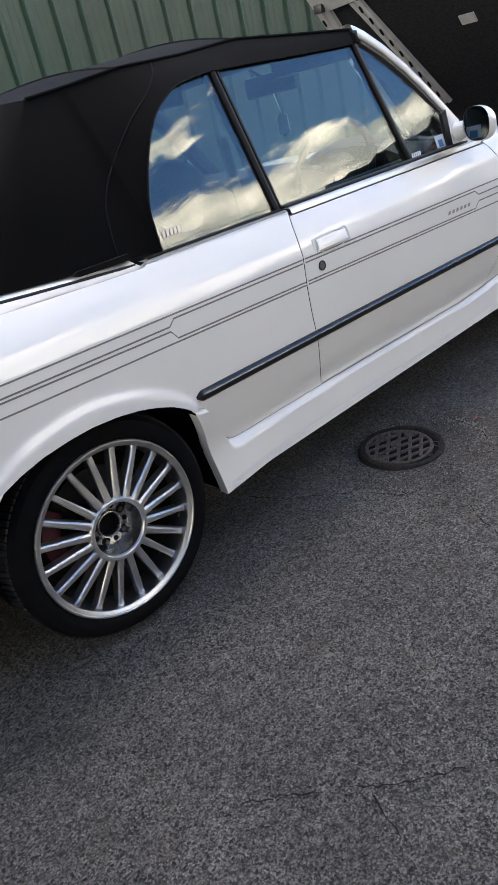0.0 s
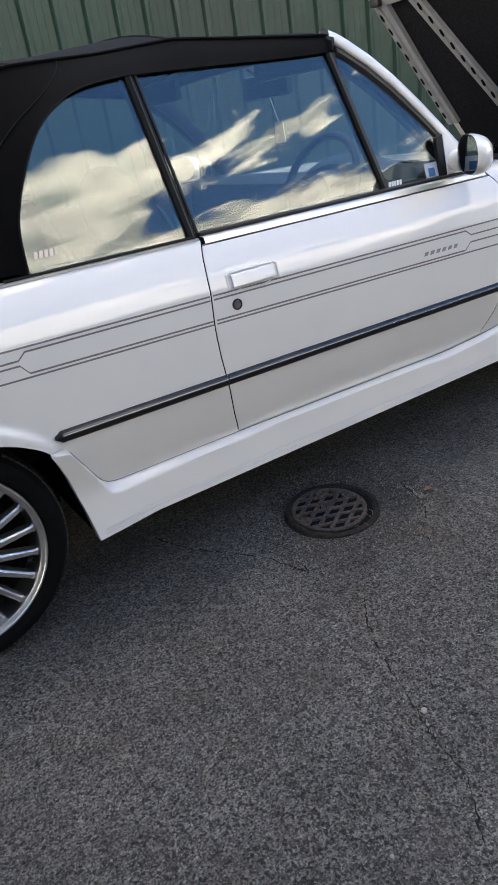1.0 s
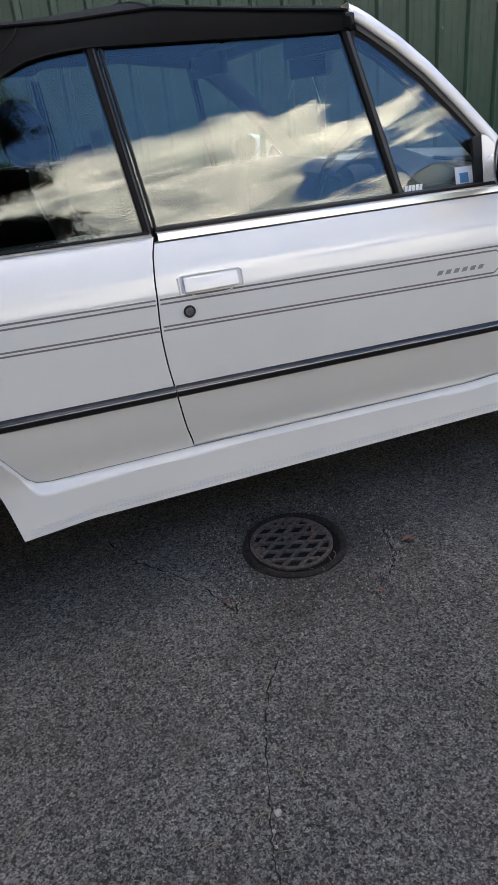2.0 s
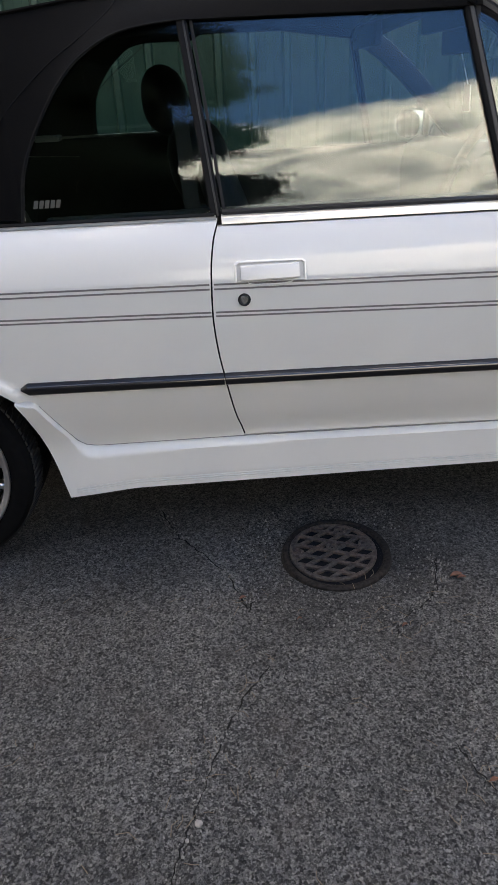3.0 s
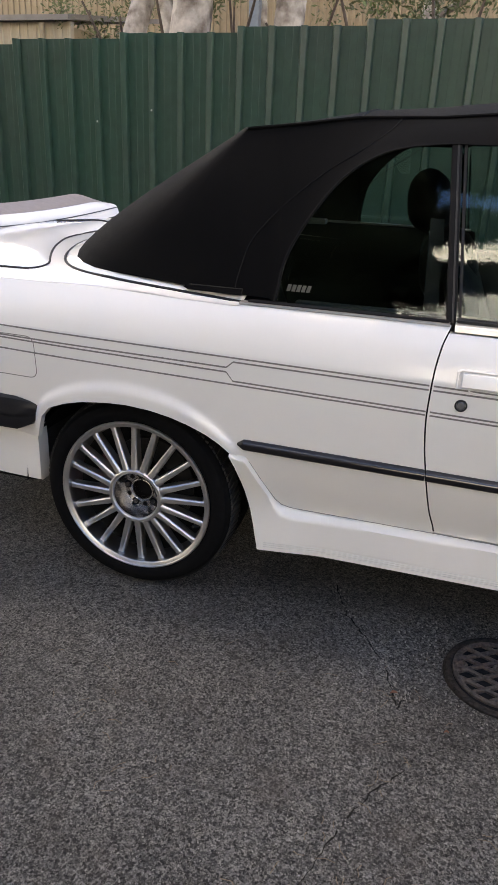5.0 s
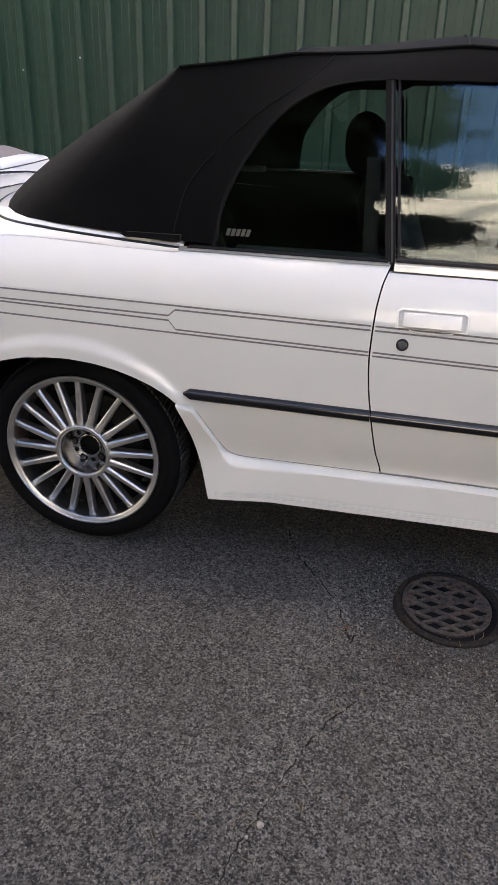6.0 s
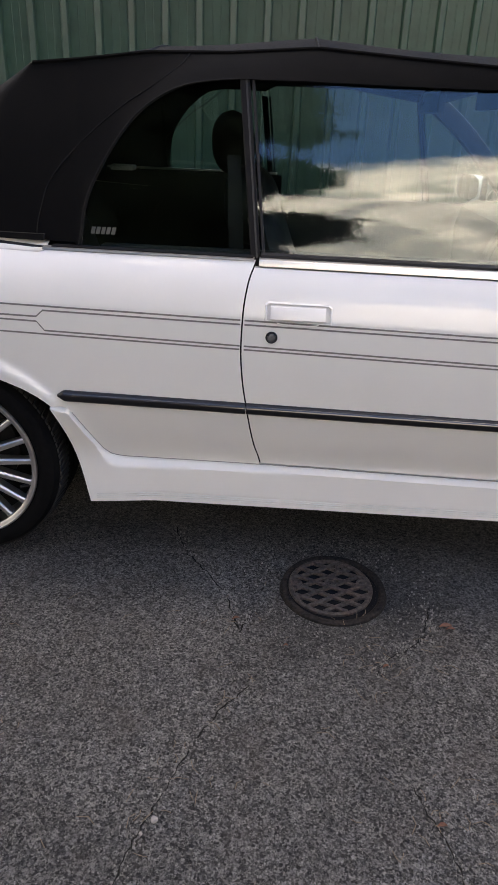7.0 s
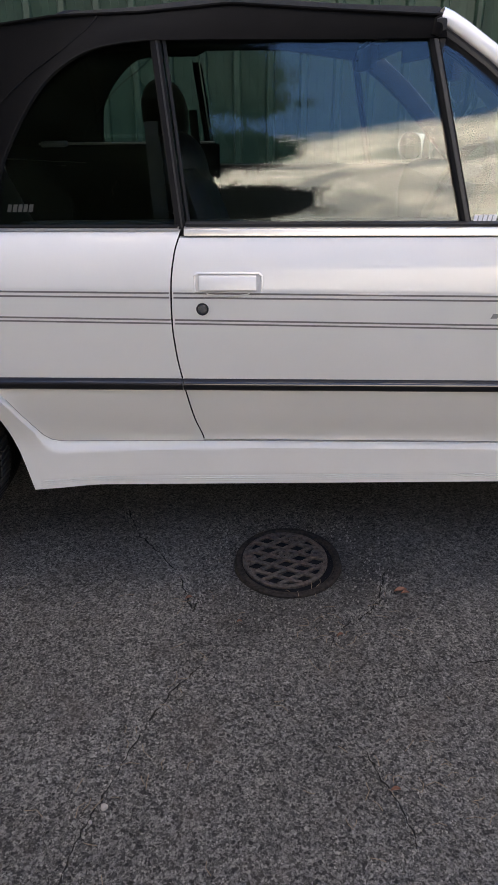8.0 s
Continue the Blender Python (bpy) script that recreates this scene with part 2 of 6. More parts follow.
RED = material("red_caliper_paint", (0.085, 0.006, 0.010), 0.4, grain=0.1, grain_scale=50)
IRON = material("brake_iron", (0.085, 0.08, 0.078), 0.45, metal=0.8, grain=0.15, grain_scale=60)
CASTIRON = material("cast_iron", (0.046, 0.040, 0.036), 0.7, metal=0.1, spec=0.25, grain=0.55, grain_scale=120, bump=0.0016, bump_scale=240, second=(0.075, 0.045, 0.034), second_scale=26, second_amount=0.5)
WETIRON = material("wet_iron_ring", (0.014, 0.0125, 0.0115), 0.75, grain=0.6, grain_scale=110, bump=0.0014, bump_scale=200, second=(0.024, 0.018, 0.015), second_scale=30, second_amount=0.6, spec=0.12)
LEATHER = material("black_leather", (0.010, 0.010, 0.011), 0.5, grain=0.2, grain_scale=50, bump=0.0006, bump_scale=300, spec=0.2)
PLASTIC = material("dark_plastic", (0.022, 0.022, 0.024), 0.55, grain=0.15, grain_scale=120, bump=0.0004, bump_scale=500, spec=0.25)
FENCE = material("green_fence_steel", (0.017, 0.056, 0.036), 0.42, grain=0.15, grain_scale=14, second=(0.040, 0.052, 0.042), second_scale=0.8, second_amount=0.5, bump=0.0005, bump_scale=60, spec=0.45)
SCREW = material("galvanised_screw", (0.55, 0.56, 0.52), 0.4, metal=0.6, grain=0.1, grain_scale=90)
BEIGE = material("beige_wall_steel", (0.34, 0.265, 0.170), 0.55, grain=0.1, grain_scale=9, second=(0.28, 0.215, 0.14), second_scale=1.2, second_amount=0.6)
ROOFING = material("dull_roof_steel", (0.22, 0.20, 0.18), 0.6, grain=0.1, grain_scale=8)
BARK = material("smooth_gum_bark", (0.52, 0.46, 0.40), 0.85, grain=0.22, grain_scale=14, second=(0.15, 0.115, 0.09), second_scale=6.5, second_amount=0.95, bump=0.010, bump_scale=22)
BARK_DARK = material("rough_dark_bark", (0.10, 0.075, 0.06), 0.9, grain=0.3, grain_scale=20, bump=0.01, bump_scale=30)
LEAF = material("gum_leaves", (0.095, 0.125, 0.045), 0.55, grain=0.35, grain_scale=3, second=(0.12, 0.12, 0.05), second_scale=1.3, second_amount=0.6)
# the yard trees' backlit shade is put into this leaf colour
LEAF_BACKLIT = material("backlit_leaves", (0.010, 0.015, 0.008), 0.8, grain=0.35, grain_scale=2, second=(0.015, 0.020, 0.010), second_scale=0.9, second_amount=0.6, spec=0.1)
STEEL_POST = material("grey_post_steel", (0.22, 0.25, 0.29), 0.5, metal=0.3, grain=0.1, grain_scale=20)
PAD = material("bonnet_insulation_felt", (0.022, 0.022, 0.025), 0.95, grain=0.3, grain_scale=80, bump=0.002, bump_scale=120, spec=0.08)
FRAME_GREY = material("primed_inner_frame", (0.42, 0.42, 0.41), 0.5, grain=0.08, grain_scale=30, second=(0.34, 0.33, 0.32), second_scale=7, second_amount=0.5)
WHITE_STICKER = material("white_vinyl", (0.78, 0.79, 0.80), 0.4, grain=0.03, grain_scale=80)
BLUE_STICKER = material("blue_print", (0.06, 0.22, 0.42), 0.4, grain=0.08, grain_scale=80)
PALE_STICKER = material("silver_foil_print", (0.24, 0.24, 0.24), 0.30, metal=1.0, grain=0.08, grain_scale=80)
PEBBLE = material("pale_pebble", (0.22, 0.20, 0.18), 0.8, grain=0.15, grain_scale=120, bump=0.001, bump_scale=200)
DEAD_LEAF = material("dry_leaf", (0.13, 0.052, 0.027), 0.7, grain=0.3, grain_scale=90)
STRAW = material("dry_grass_straw", (0.17, 0.125, 0.08), 0.8, grain=0.3, grain_scale=120)
CRACK = material("crack_dirt", (0.015, 0.0135, 0.0125), 0.95, grain=0.4, grain_scale=160, spec=0.1)
GLASS = glass_material("tinted_side_glass", (0.86, 0.93, 0.92), 0.072)
SCREEN = glass_material("windscreen_glass", (0.88, 0.92, 0.91), 0.045)
BEAD = material("gloss_black_bead", (0.035, 0.033, 0.036), 0.14, coat=1.0, spec=0.5, grain=0.08, grain_scale=60)
POST = material("satin_black_post", (0.008, 0.008, 0.009), 0.5, grain=0.1, grain_scale=60, spec=0.10)
DISC_IRON = material("dark_wheel_iron", (0.020, 0.019, 0.018), 0.6, metal=0.3, grain=0.2, grain_scale=60, spec=0.2)
GREY_PLASTIC = material("grey_lever_plastic", (0.30, 0.30, 0.30), 0.4, grain=0.08, grain_scale=60)
GRIT = material("pale_grit", (0.20, 0.19, 0.172), 0.85, grain=0.35, grain_scale=140, bump=0.001, bump_scale=200)
BARREL = material("brushed_rim_barrel", (0.50, 0.495, 0.49), 0.30, metal=1.0, grain=0.08, grain_scale=40)
DISH = material("machined_hub", (0.46, 0.45, 0.44), 0.25, metal=1.0, grain=0.06, grain_scale=40)
DULL_TRIM = material("dulled_waist_trim", (0.30, 0.285, 0.255), 0.38, metal=0.7, grain=0.1, grain_scale=60)
# low base colour stands in for the dark interior it mirrors
MIRROR = material("darkened_mirror", (0.16, 0.19, 0.20), 0.02, metal=1.0)


# ---- building helpers ----
def finish(bm, name, mat, angle=35):
    me = bpy.data.meshes.new(name)
    bmesh.ops.recalc_face_normals(bm, faces=bm.faces)
    bm.to_mesh(me)
    bm.free()
    me.materials.append(mat)
    me.shade_smooth()
    me.set_sharp_from_angle(angle=radians(angle))
    return me


def part(name, bm, mat, parent, label="", angle=35):
    ob = new(name, finish(bm, name, mat, angle))
    ob.parent = parent
    if label:
        tagged(ob, label)
    return ob


def thing(name, bm, mat, label, category, group="", kind="", angle=35):
    return tagged(new(name, finish(bm, name, mat, angle)), label, category, group, kind)


def empty(name, label, category, at=(0, 0, 0), group="", kind=""):
    ob = new(name)
    ob.location = at
    return tagged(ob, label, category, group, kind)


def lerp(points, x):
    """Piecewise linear value of sorted (x, value) points."""
    if x <= points[0][0]:
        return points[0][1]
    for (a, va), (b, vb) in zip(points, points[1:]):
        if x <= b:
            return va + (vb - va) * (x - a) / (b - a)
    return points[-1][1]


def smooth(points, x):
    """Smooth (monotone cubic) value of sorted (x, value) points."""
    n = len(points)
    if x <= points[0][0]:
        return points[0][1]
    if x >= points[-1][0]:
        return points[-1][1]
    d = [(points[i + 1][1] - points[i][1]) / (points[i + 1][0] - points[i][0]) for i in range(n - 1)]
    m = [d[0]] + [0 if d[i - 1] * d[i] <= 0 else 2 * d[i - 1] * d[i] / (d[i - 1] + d[i]) for i in range(1, n - 1)] + [d[-1]]
    for i in range(n - 1):
        (a, va), (b, vb) = points[i], points[i + 1]
        if x <= b:
            h = b - a
            s = (x - a) / h
            return ((1 + 2 * s) * (1 - s) ** 2 * va + s * (1 - s) ** 2 * h * m[i] + s * s * (3 - 2 * s) * vb + s * s * (s - 1) * h * m[i + 1])


def sheet(rows, back=None, bm=None, loop=False):
    """A surface through rows of points; back: a vector by which its rim is turned inward, so that it shows thickness."""
    bm = bm or bmesh.new()
    v = [[bm.verts.new(p) for p in r] for r in rows]
    n, k = len(v), len(v[0])
    for i in range(n - 1):
        for j in range(k - 1 + (1 if loop else 0)):
            j2 = (j + 1) % k
            f = (v[i][j], v[i + 1][j], v[i + 1][j2], v[i][j2])
            if len(set(f)) == 4:
                bm.faces.new(f)
    if back is not None:
        back = Vector(back)
        rim = [v[i][0] for i in range(n)] + [v[-1][j] for j in range(1, k)] + [v[i][-1] for i in range(n - 2, -1, -1)] + [v[0][j] for j in range(k - 2, 0, -1)]
        low = [bm.verts.new(a.co + back) for a in rim]
        for i in range(len(rim)):
            j = (i + 1) % len(rim)
            bm.faces.new((rim[i], rim[j], low[j], low[i]))
    return bm


def box(a, b, bevel=0.0, bm=None, seg=2):
    """A box from corner a to corner b, its edges rounded."""
    own = bmesh.new()
    bmesh.ops.create_cube(own, size=1)
    for v in own.verts:
        v.co = Vector([a[i] + (b[i] - a[i]) * (v.co[i] + 0.5) for i in range(3)])
    if bevel:
        bmesh.ops.bevel(own, geom=own.edges[:], offset=bevel, segments=seg, affect="EDGES", profile=0.6)
    if bm is None:
        return own
    me = bpy.data.meshes.new("tmp")
    own.to_mesh(me)
    own.free()
    bm.from_mesh(me)
    bpy.data.meshes.remove(me)
    return bm


def tube(points, radius, bm=None, sides=8, flat=1.0, closed=False):
    """A round bar along points; radius: a number or one for each point."""
    bm = bm or bmesh.new()
    pts = [Vector(p) for p in points]
    n = len(pts)
    rings = []
    side = None
    for i, p in enumerate(pts):
        d = (pts[(i + 1) % n] - pts[i - 1]) if closed else (pts[min(i + 1, n - 1)] - pts[max(i - 1, 0)])
        d.normalize()
        if side is None:
            side = d.cross(Vector((0, 0, 1)))
            if side.length < 0.1:
                side = d.cross(Vector((1, 0, 0)))
        side = (side - d * side.dot(d)).normalized()
        up = side.cross(d)
        r = radius[i] if isinstance(radius, (list, tuple)) else radius
        rings.append([bm.verts.new(p + r * (math.cos(a) * side + flat * math.sin(a) * up)) for a in [2 * math.pi * k / sides for k in range(sides)]])
    for i in range(n if closed else n - 1):
        a, b = rings[i], rings[(i + 1) % n]
        for k in range(sides):
            bm.faces.new((a[k], a[(k + 1) % sides], b[(k + 1) % sides], b[k]))
    if not closed:
        bm.faces.new(rings[0][::-1])
        bm.faces.new(rings[-1])
    return bm


def lathe(profile, centre, axis="y", seg=64, bm=None):
    """Turns (radius, along) points round an axis through centre. The first and last rings stay open."""
    bm = bm or bmesh.new()
    c = Vector(centre)
    rings = []
    for r, h in profile:
        ring = []
        for k in range(seg):
            a = 2 * math.pi * k / seg
            u, w = r * math.cos(a), r * math.sin(a)
            off = {"x": (h, u, w), "y": (u, h, w), "z": (u, w, h)}[axis]
            ring.append(bm.verts.new(c + Vector(off)))
        rings.append(ring)
    for a, b in zip(rings, rings[1:]):
        for k in range(seg):
            bm.faces.new((a[k], a[(k + 1) % seg], b[(k + 1) % seg], b[k]))
    return bm


def flowing(points, n=4):
    """A smooth curve through points, n steps to each stretch."""
    p = [Vector(q) for q in points]
    out = []
    for i in range(len(p) - 1):
        a, b, c, d = p[max(i - 1, 0)], p[i], p[i + 1], p[min(i + 2, len(p) - 1)]
        for k in range(n):
            s = k / n
            out.append(tuple(0.5 * (2 * b + (c - a) * s + (2 * a - 5 * b + 4 * c - d) * s * s + (3 * b - a - 3 * c + d) * s ** 3)))
    return out + [tuple(p[-1])]


def disc(bm, centre, radius, axis="y", seg=48):
    c = Vector(centre)
    vs = []
    for k in range(seg):
        a = 2 * math.pi * k / seg
        u, w = radius * math.cos(a), radius * math.sin(a)
        vs.append(bm.verts.new(c + Vector({"x": (0, u, w), "y": (u, 0, w), "z": (u, w, 0)}[axis])))
    bm.faces.new(vs)
    return bm


def slab(outline, off):
    """A flat outline given thickness by the vector off."""
    bm = bmesh.new()
    a = [bm.verts.new(p) for p in outline]
    b = [bm.verts.new(Vector(p) + Vector(off)) for p in outline]
    bm.faces.new(a)
    bm.faces.new(b[::-1])
    for i in range(len(a)):
        j = (i + 1) % len(a)
        bm.faces.new((a[i], b[i], b[j], a[j]))
    return bm


# ---- ground ----
def ground():
    bm = bmesh.new()
    xs = [-400, -60, -12] + [-4 + 0.25 * i for i in range(41)] + [14, 60, 400]
    ys = [-400, -60, -14] + [-4 + 0.25 * i for i in range(33)] + [9, 60, 400]
    rows = []
    for x in xs:
        row = []
        for y in ys:
            z = 0.0
            d = math.hypot(x - 1.06, y + 0.04)
            if d > 0.3 and abs(x) < 12 and abs(y) < 10:
                z = 0.004 * noise.noise((x * 0.9, y * 0.9, 0)) * min(1, (d - 0.3) / 0.5)
            row.append((x, y, z - 0.003))
        rows.append(row)
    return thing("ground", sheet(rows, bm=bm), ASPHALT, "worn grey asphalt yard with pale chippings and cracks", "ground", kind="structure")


GROUND = ground()


def crack(points, width, seed):
    """A thin ragged line of dirt along a crack in the asphalt."""
    rnd = random.Random(seed)
    fine = []
    for (x0, y0), (x1, y1) in zip(points, points[1:]):
        n = max(2, int(math.hypot(x1 - x0, y1 - y0) / 0.012))
        for k in range(n):
            s = k / n
            fine.append((x0 + (x1 - x0) * s + rnd.uniform(-0.004, 0.004), y0 + (y1 - y0) * s + rnd.uniform(-0.004, 0.004)))
    fine.append(points[-1])
    bm = bmesh.new()
    prev = None
    for i, (x, y) in enumerate(fine):
        a, b = fine[max(i - 1, 0)], fine[min(i + 1, len(fine) - 1)]
        d = Vector((b[0] - a[0], b[1] - a[1], 0)).normalized()
        nrm = Vector((-d.y, d.x, 0))
        w = width * rnd.uniform(0.10, 0.90) * (0.25 if i in (0, len(fine) - 1) else 1)
        pair = (bm.verts.new(Vector((x, y, 0.0032)) + nrm * w), bm.verts.new(Vector((x, y, 0.0032)) - nrm * w))
        if prev and noise.noise((x * 14, y * 14, seed)) > -0.28:
            bm.faces.new((prev[0], prev[1], pair[1], pair[0]))
        prev = pair
    return part("crack", bm, CRACK, GROUND)


CRACKS = [
    [(0.573, 0.252), (0.600, 0.170), (0.632, 0.098), (0.700, 0.010), (0.770, -0.105)],
    [(0.770, -0.105), (0.783, -0.150), (0.807, -0.214)],
    [(1.318, -0.078), (1.300, -0.150), (1.288, -0.200), (1.246, -0.253), (1.164, -0.313), (1.145, -0.363)],
    [(0.850, -0.420), (0.796, -0.485), (0.736, -0.602), (0.700, -0.716), (0.660, -0.817), (0.640, -0.930), (0.560, -1.034)],
    [(1.180, -0.650), (1.204, -0.718), (1.236, -0.790), (1.240, -0.860)],
    [(-0.256, -0.548), (-0.176, -0.617), (-0.089, -0.703), (-0.033, -0.769), (0.031, -0.825), (0.103, -0.876), (0.16, -0.93)],
    [(-0.066, -0.75), (-0.093, -0.811), (-0.11, -0.85)],
    [(0.785, -0.159), (0.813, -0.239), (0.828, -0.20), (0.830, -0.145)],
    [(1.45, -0.42), (1.60, -0.40), (1.78, -0.46), (2.05, -0.44)],
]
for i, c in enumerate(CRACKS):
    crack(c, 0.0029, 10 + i)


def grit():
    """Pale crumbs of stone that have worked loose along the cracks and round the drain."""
    rnd = random.Random(77)
    bm = bmesh.new()
    spots = []
    for c, share in zip(CRACKS, (40, 26, 120, 90, 50, 50, 16, 30, 40)):
        for _ in range(share):
            (x0, y0), (x1, y1) = rnd.choice(list(zip(c, c[1:])))
            u = rnd.random()
            spots.append((x0 + (x1 - x0) * u + rnd.gauss(0.004, 0.009), y0 + (y1 - y0) * u + rnd.gauss(0.004, 0.009)))
    for _ in range(260):
        a, d = rnd.uniform(0, 6.28), rnd.uniform(0.165, 0.30)
        spots.append((1.06 + d * math.cos(a), -0.045 + d * math.sin(a)))
    for x, y in spots:
        r = rnd.uniform(0.0012, 0.0032)
        ring = [bm.verts.new((x + r * rnd.uniform(0.7, 1.2) * math.cos(a), y + r * rnd.uniform(0.7, 1.2) * math.sin(a), -0.001)) for a in (0.3, 1.5, 2.8, 4.1, 5.3)]
        cap = [bm.verts.new((x + 0.55 * (v.co.x - x), y + 0.55 * (v.co.y - y), 0.0008 + r * rnd.uniform(0.5, 1.0))) for v in ring]
        bm.faces.new(cap)
        for k in range(5):
            bm.faces.new((ring[k], ring[(k + 1) % 5], cap[(k + 1) % 5], cap[k]))
    thing("loose_grit", bm, GRIT, "pale loose grit along the cracks in the asphalt", "grit", kind="stuff")


grit()


def pebble(x, y, r, seed):
    rnd = random.Random(seed)
    bm = bmesh.new()
    bmesh.ops.create_icosphere(bm, subdivisions=2, radius=r)
    for v in bm.verts:
        v.co *= 1 + 0.25 * noise.noise(v.co / r * 1.3 + Vector((seed, 0, 0)))
        v.co.z *= 0.7
    ob = thing("pebble", bm, PEBBLE, "small pale stone lying loose on the asphalt", "stone", "loose stones on the asphalt")
    ob.location = (x, y, r * 0.55)
    ob.rotation_euler = (0, 0, rnd.uniform(0, 6))
    return ob


for i, (x, y, r) in enumerate([(0.692, -0.772, 0.0068), (0.672, -0.800, 0.0038), (1.28, -0.92, 0.004), (0.43, -0.95, 0.004)]):
    pebble(x, y, r, i)


def dry_leaf(x, y, seed, size=0.014):
    rnd = random.Random(seed)
    rows = []
    for i in range(7):
        u = i / 6
        w = math.sin(math.pi * min(0.97, max(0.03, u))) * 0.45
        rows.append([(size * (u - 0.5) * 2, size * w * s, 0.004 * abs(s) + 0.004 * math.sin(u * 3) + 0.002) for s in (-1, -0.5, 0, 0.5, 1)])
    ob = thing("dry_leaf", sheet(rows, (0, 0, -0.0008)), DEAD_LEAF, "curled dry reddish-brown leaf lying on the asphalt", "leaf", "fallen leaves")
    ob.location = (x, y, 0.0)
    ob.rotation_euler = (0, 0, rnd.uniform(0, 6.28))


for i, (x, y, s) in enumerate([(1.345, -0.165, 0.017), (1.355, -0.176, 0.011), (1.17, -0.33, 0.009), (0.80, -0.19, 0.010), (1.225, -0.74, 0.010), (0.93, -0.28, 0.006)]):
    dry_leaf(x, y, 30 + i, s)


def straw():
    """Loose dry needles and stalks on the ground."""
    rnd = random.Random(5)
    bm = bmesh.new()
    spots = [(1.15, -0.35), (1.28, -0.22), (0.70, -0.74), (0.72, -0.64), (0.80, -0.46), (1.21, -0.74), (0.62, -0.92), (0.79, -0.17), (0.30, -0.55), (0.1, -0.5), (1.22, -0.70), (1.36, -0.74), (1.34, -0.70), (1.08, -0.14), (1.12, -0.33)]
    for i in range(150):
        sx, sy = spots[i % len(spots)]
        x, y, a = sx + rnd.gauss(0, 0.05), sy + rnd.gauss(0, 0.05), rnd.uniform(0, 6.28)
        if i > 110:
            x, y = rnd.uniform(-0.4, 1.7), rnd.uniform(-1.1, 0.0)
        n = rnd.uniform(0.012, 0.04)
        k = rnd.uniform(-0.5, 0.5)
        tube([(x, y, 0.003), (x + n * 0.5 * math.cos(a), y + n * 0.5 * math.sin(a), 0.005), (x + n * math.cos(a + k), y + n * math.sin(a + k), 0.003)], 0.0007, bm, 4)
    thing("dry_grass", bm, STRAW, "scattered dry grass stalks on the asphalt", "straw", kind="stuff")


straw()


# ---- manhole ----
def manhole():
    c = (1.0475, -0.033, 0.0115)
    cover = empty("manhole_cover", "small round rusty cast-iron drain cover with diamond pattern", "manhole", c)
    cover.rotation_euler = (radians(3.5), 0, 0)
    part("frame_ring", lathe([(0.150, -0.020), (0.1465, -0.008), (0.1440, 0.0000), (0.1415, 0.0018), (0.131, 0.0020), (0.128, 0.001), (0.1255, -0.004), (0.1235, -0.0050)], (0.012, -0.009, 0), "z", 72), WETIRON, cover, "dark iron frame ring")
    part("joint", disc(lathe([(0.1245, -0.0050), (0.118, -0.0051)], (0.012, -0.009, 0), "z", 64), (0.012, -0.009, -0.0052), 0.118, "z"), DARK, cover)
    lid = lathe([(0.1090, -0.0050), (0.1090, 0.001), (0.1075, 0.0028), (0.0990, 0.0028), (0.0975, 0.0010), (0.0975, -0.0048)], (0, 0, 0), "z", 64)
    lid_ob = part("lid", lid, CASTIRON, cover, "rusty iron lid with raised lattice")
    lid_ob.location = (0.004, -0.003, 0.0)
    lid_ob.scale = (1.07, 1.07, 1.0)
    # near-black plate puts the depth's shade into the lid's pockets
    part("pocket", disc(bmesh.new(), (0, 0, -0.0046), 0.0985, "z"), DARK, lid_ob, "dark sunken pockets of the lid")
    for fam in (0, 1):
        a = radians(33 if fam == 0 else -22)
        d, nrm = Vector((math.cos(a), math.sin(a), 0)), Vector((-math.sin(a), math.cos(a), 0))
        for k in range(-2, 3):
            off = k * 0.0350
            half = math.sqrt(max(0, 0.0985 ** 2 - off ** 2))
            p, q = nrm * off - d * half, nrm * off + d * half
            w = 0.0050
            rws = [[(pt + nrm * w * t + Vector((0, 0, h + 0.0004 * fam))) for t, h in ((-1.12, -0.0044), (-1.0, 0.0018), (-0.75, 0.0026), (0.75, 0.0026), (1.0, 0.0018), (1.12, -0.0044))] for pt in [p.lerp(q, i / 4) for i in range(5)]]
            part("lattice_bar", sheet(rws), CASTIRON, lid_ob)
    for x, y in ((-0.088, 0.0), (0.083, 0.018), (0.03, 0.075), (0.0, 0.012)):
        part("boss", lathe([(0.0155, -0.0044), (0.0155, 0.0045), (0.013, 0.0055), (0.0095, 0.0045), (0.0085, 0.0015), (0.002, 0.0012)], (x, y, 0), "z", 24), CASTIRON, lid_ob)


manhole()


# ---- fence ----
PITCH = 0.19
BEND = (2.22, 2.85)
ANGLE = radians(13)


def fence_at(s, depth):
    """A place along the fence line, depth metres in front of it."""
    if s <= BEND[0]:
        return s, BEND[1] - depth
    t = s - BEND[0]
    return BEND[0] + t * math.cos(ANGLE) - depth * math.sin(ANGLE), BEND[1] - t * math.sin(ANGLE) - depth * math.cos(ANGLE)


sb = bmesh.new()
bmesh.ops.create_icosphere(sb, subdivisions=1, radius=0.006)
SCREW_MESH = finish(sb, "screw", SCREW)


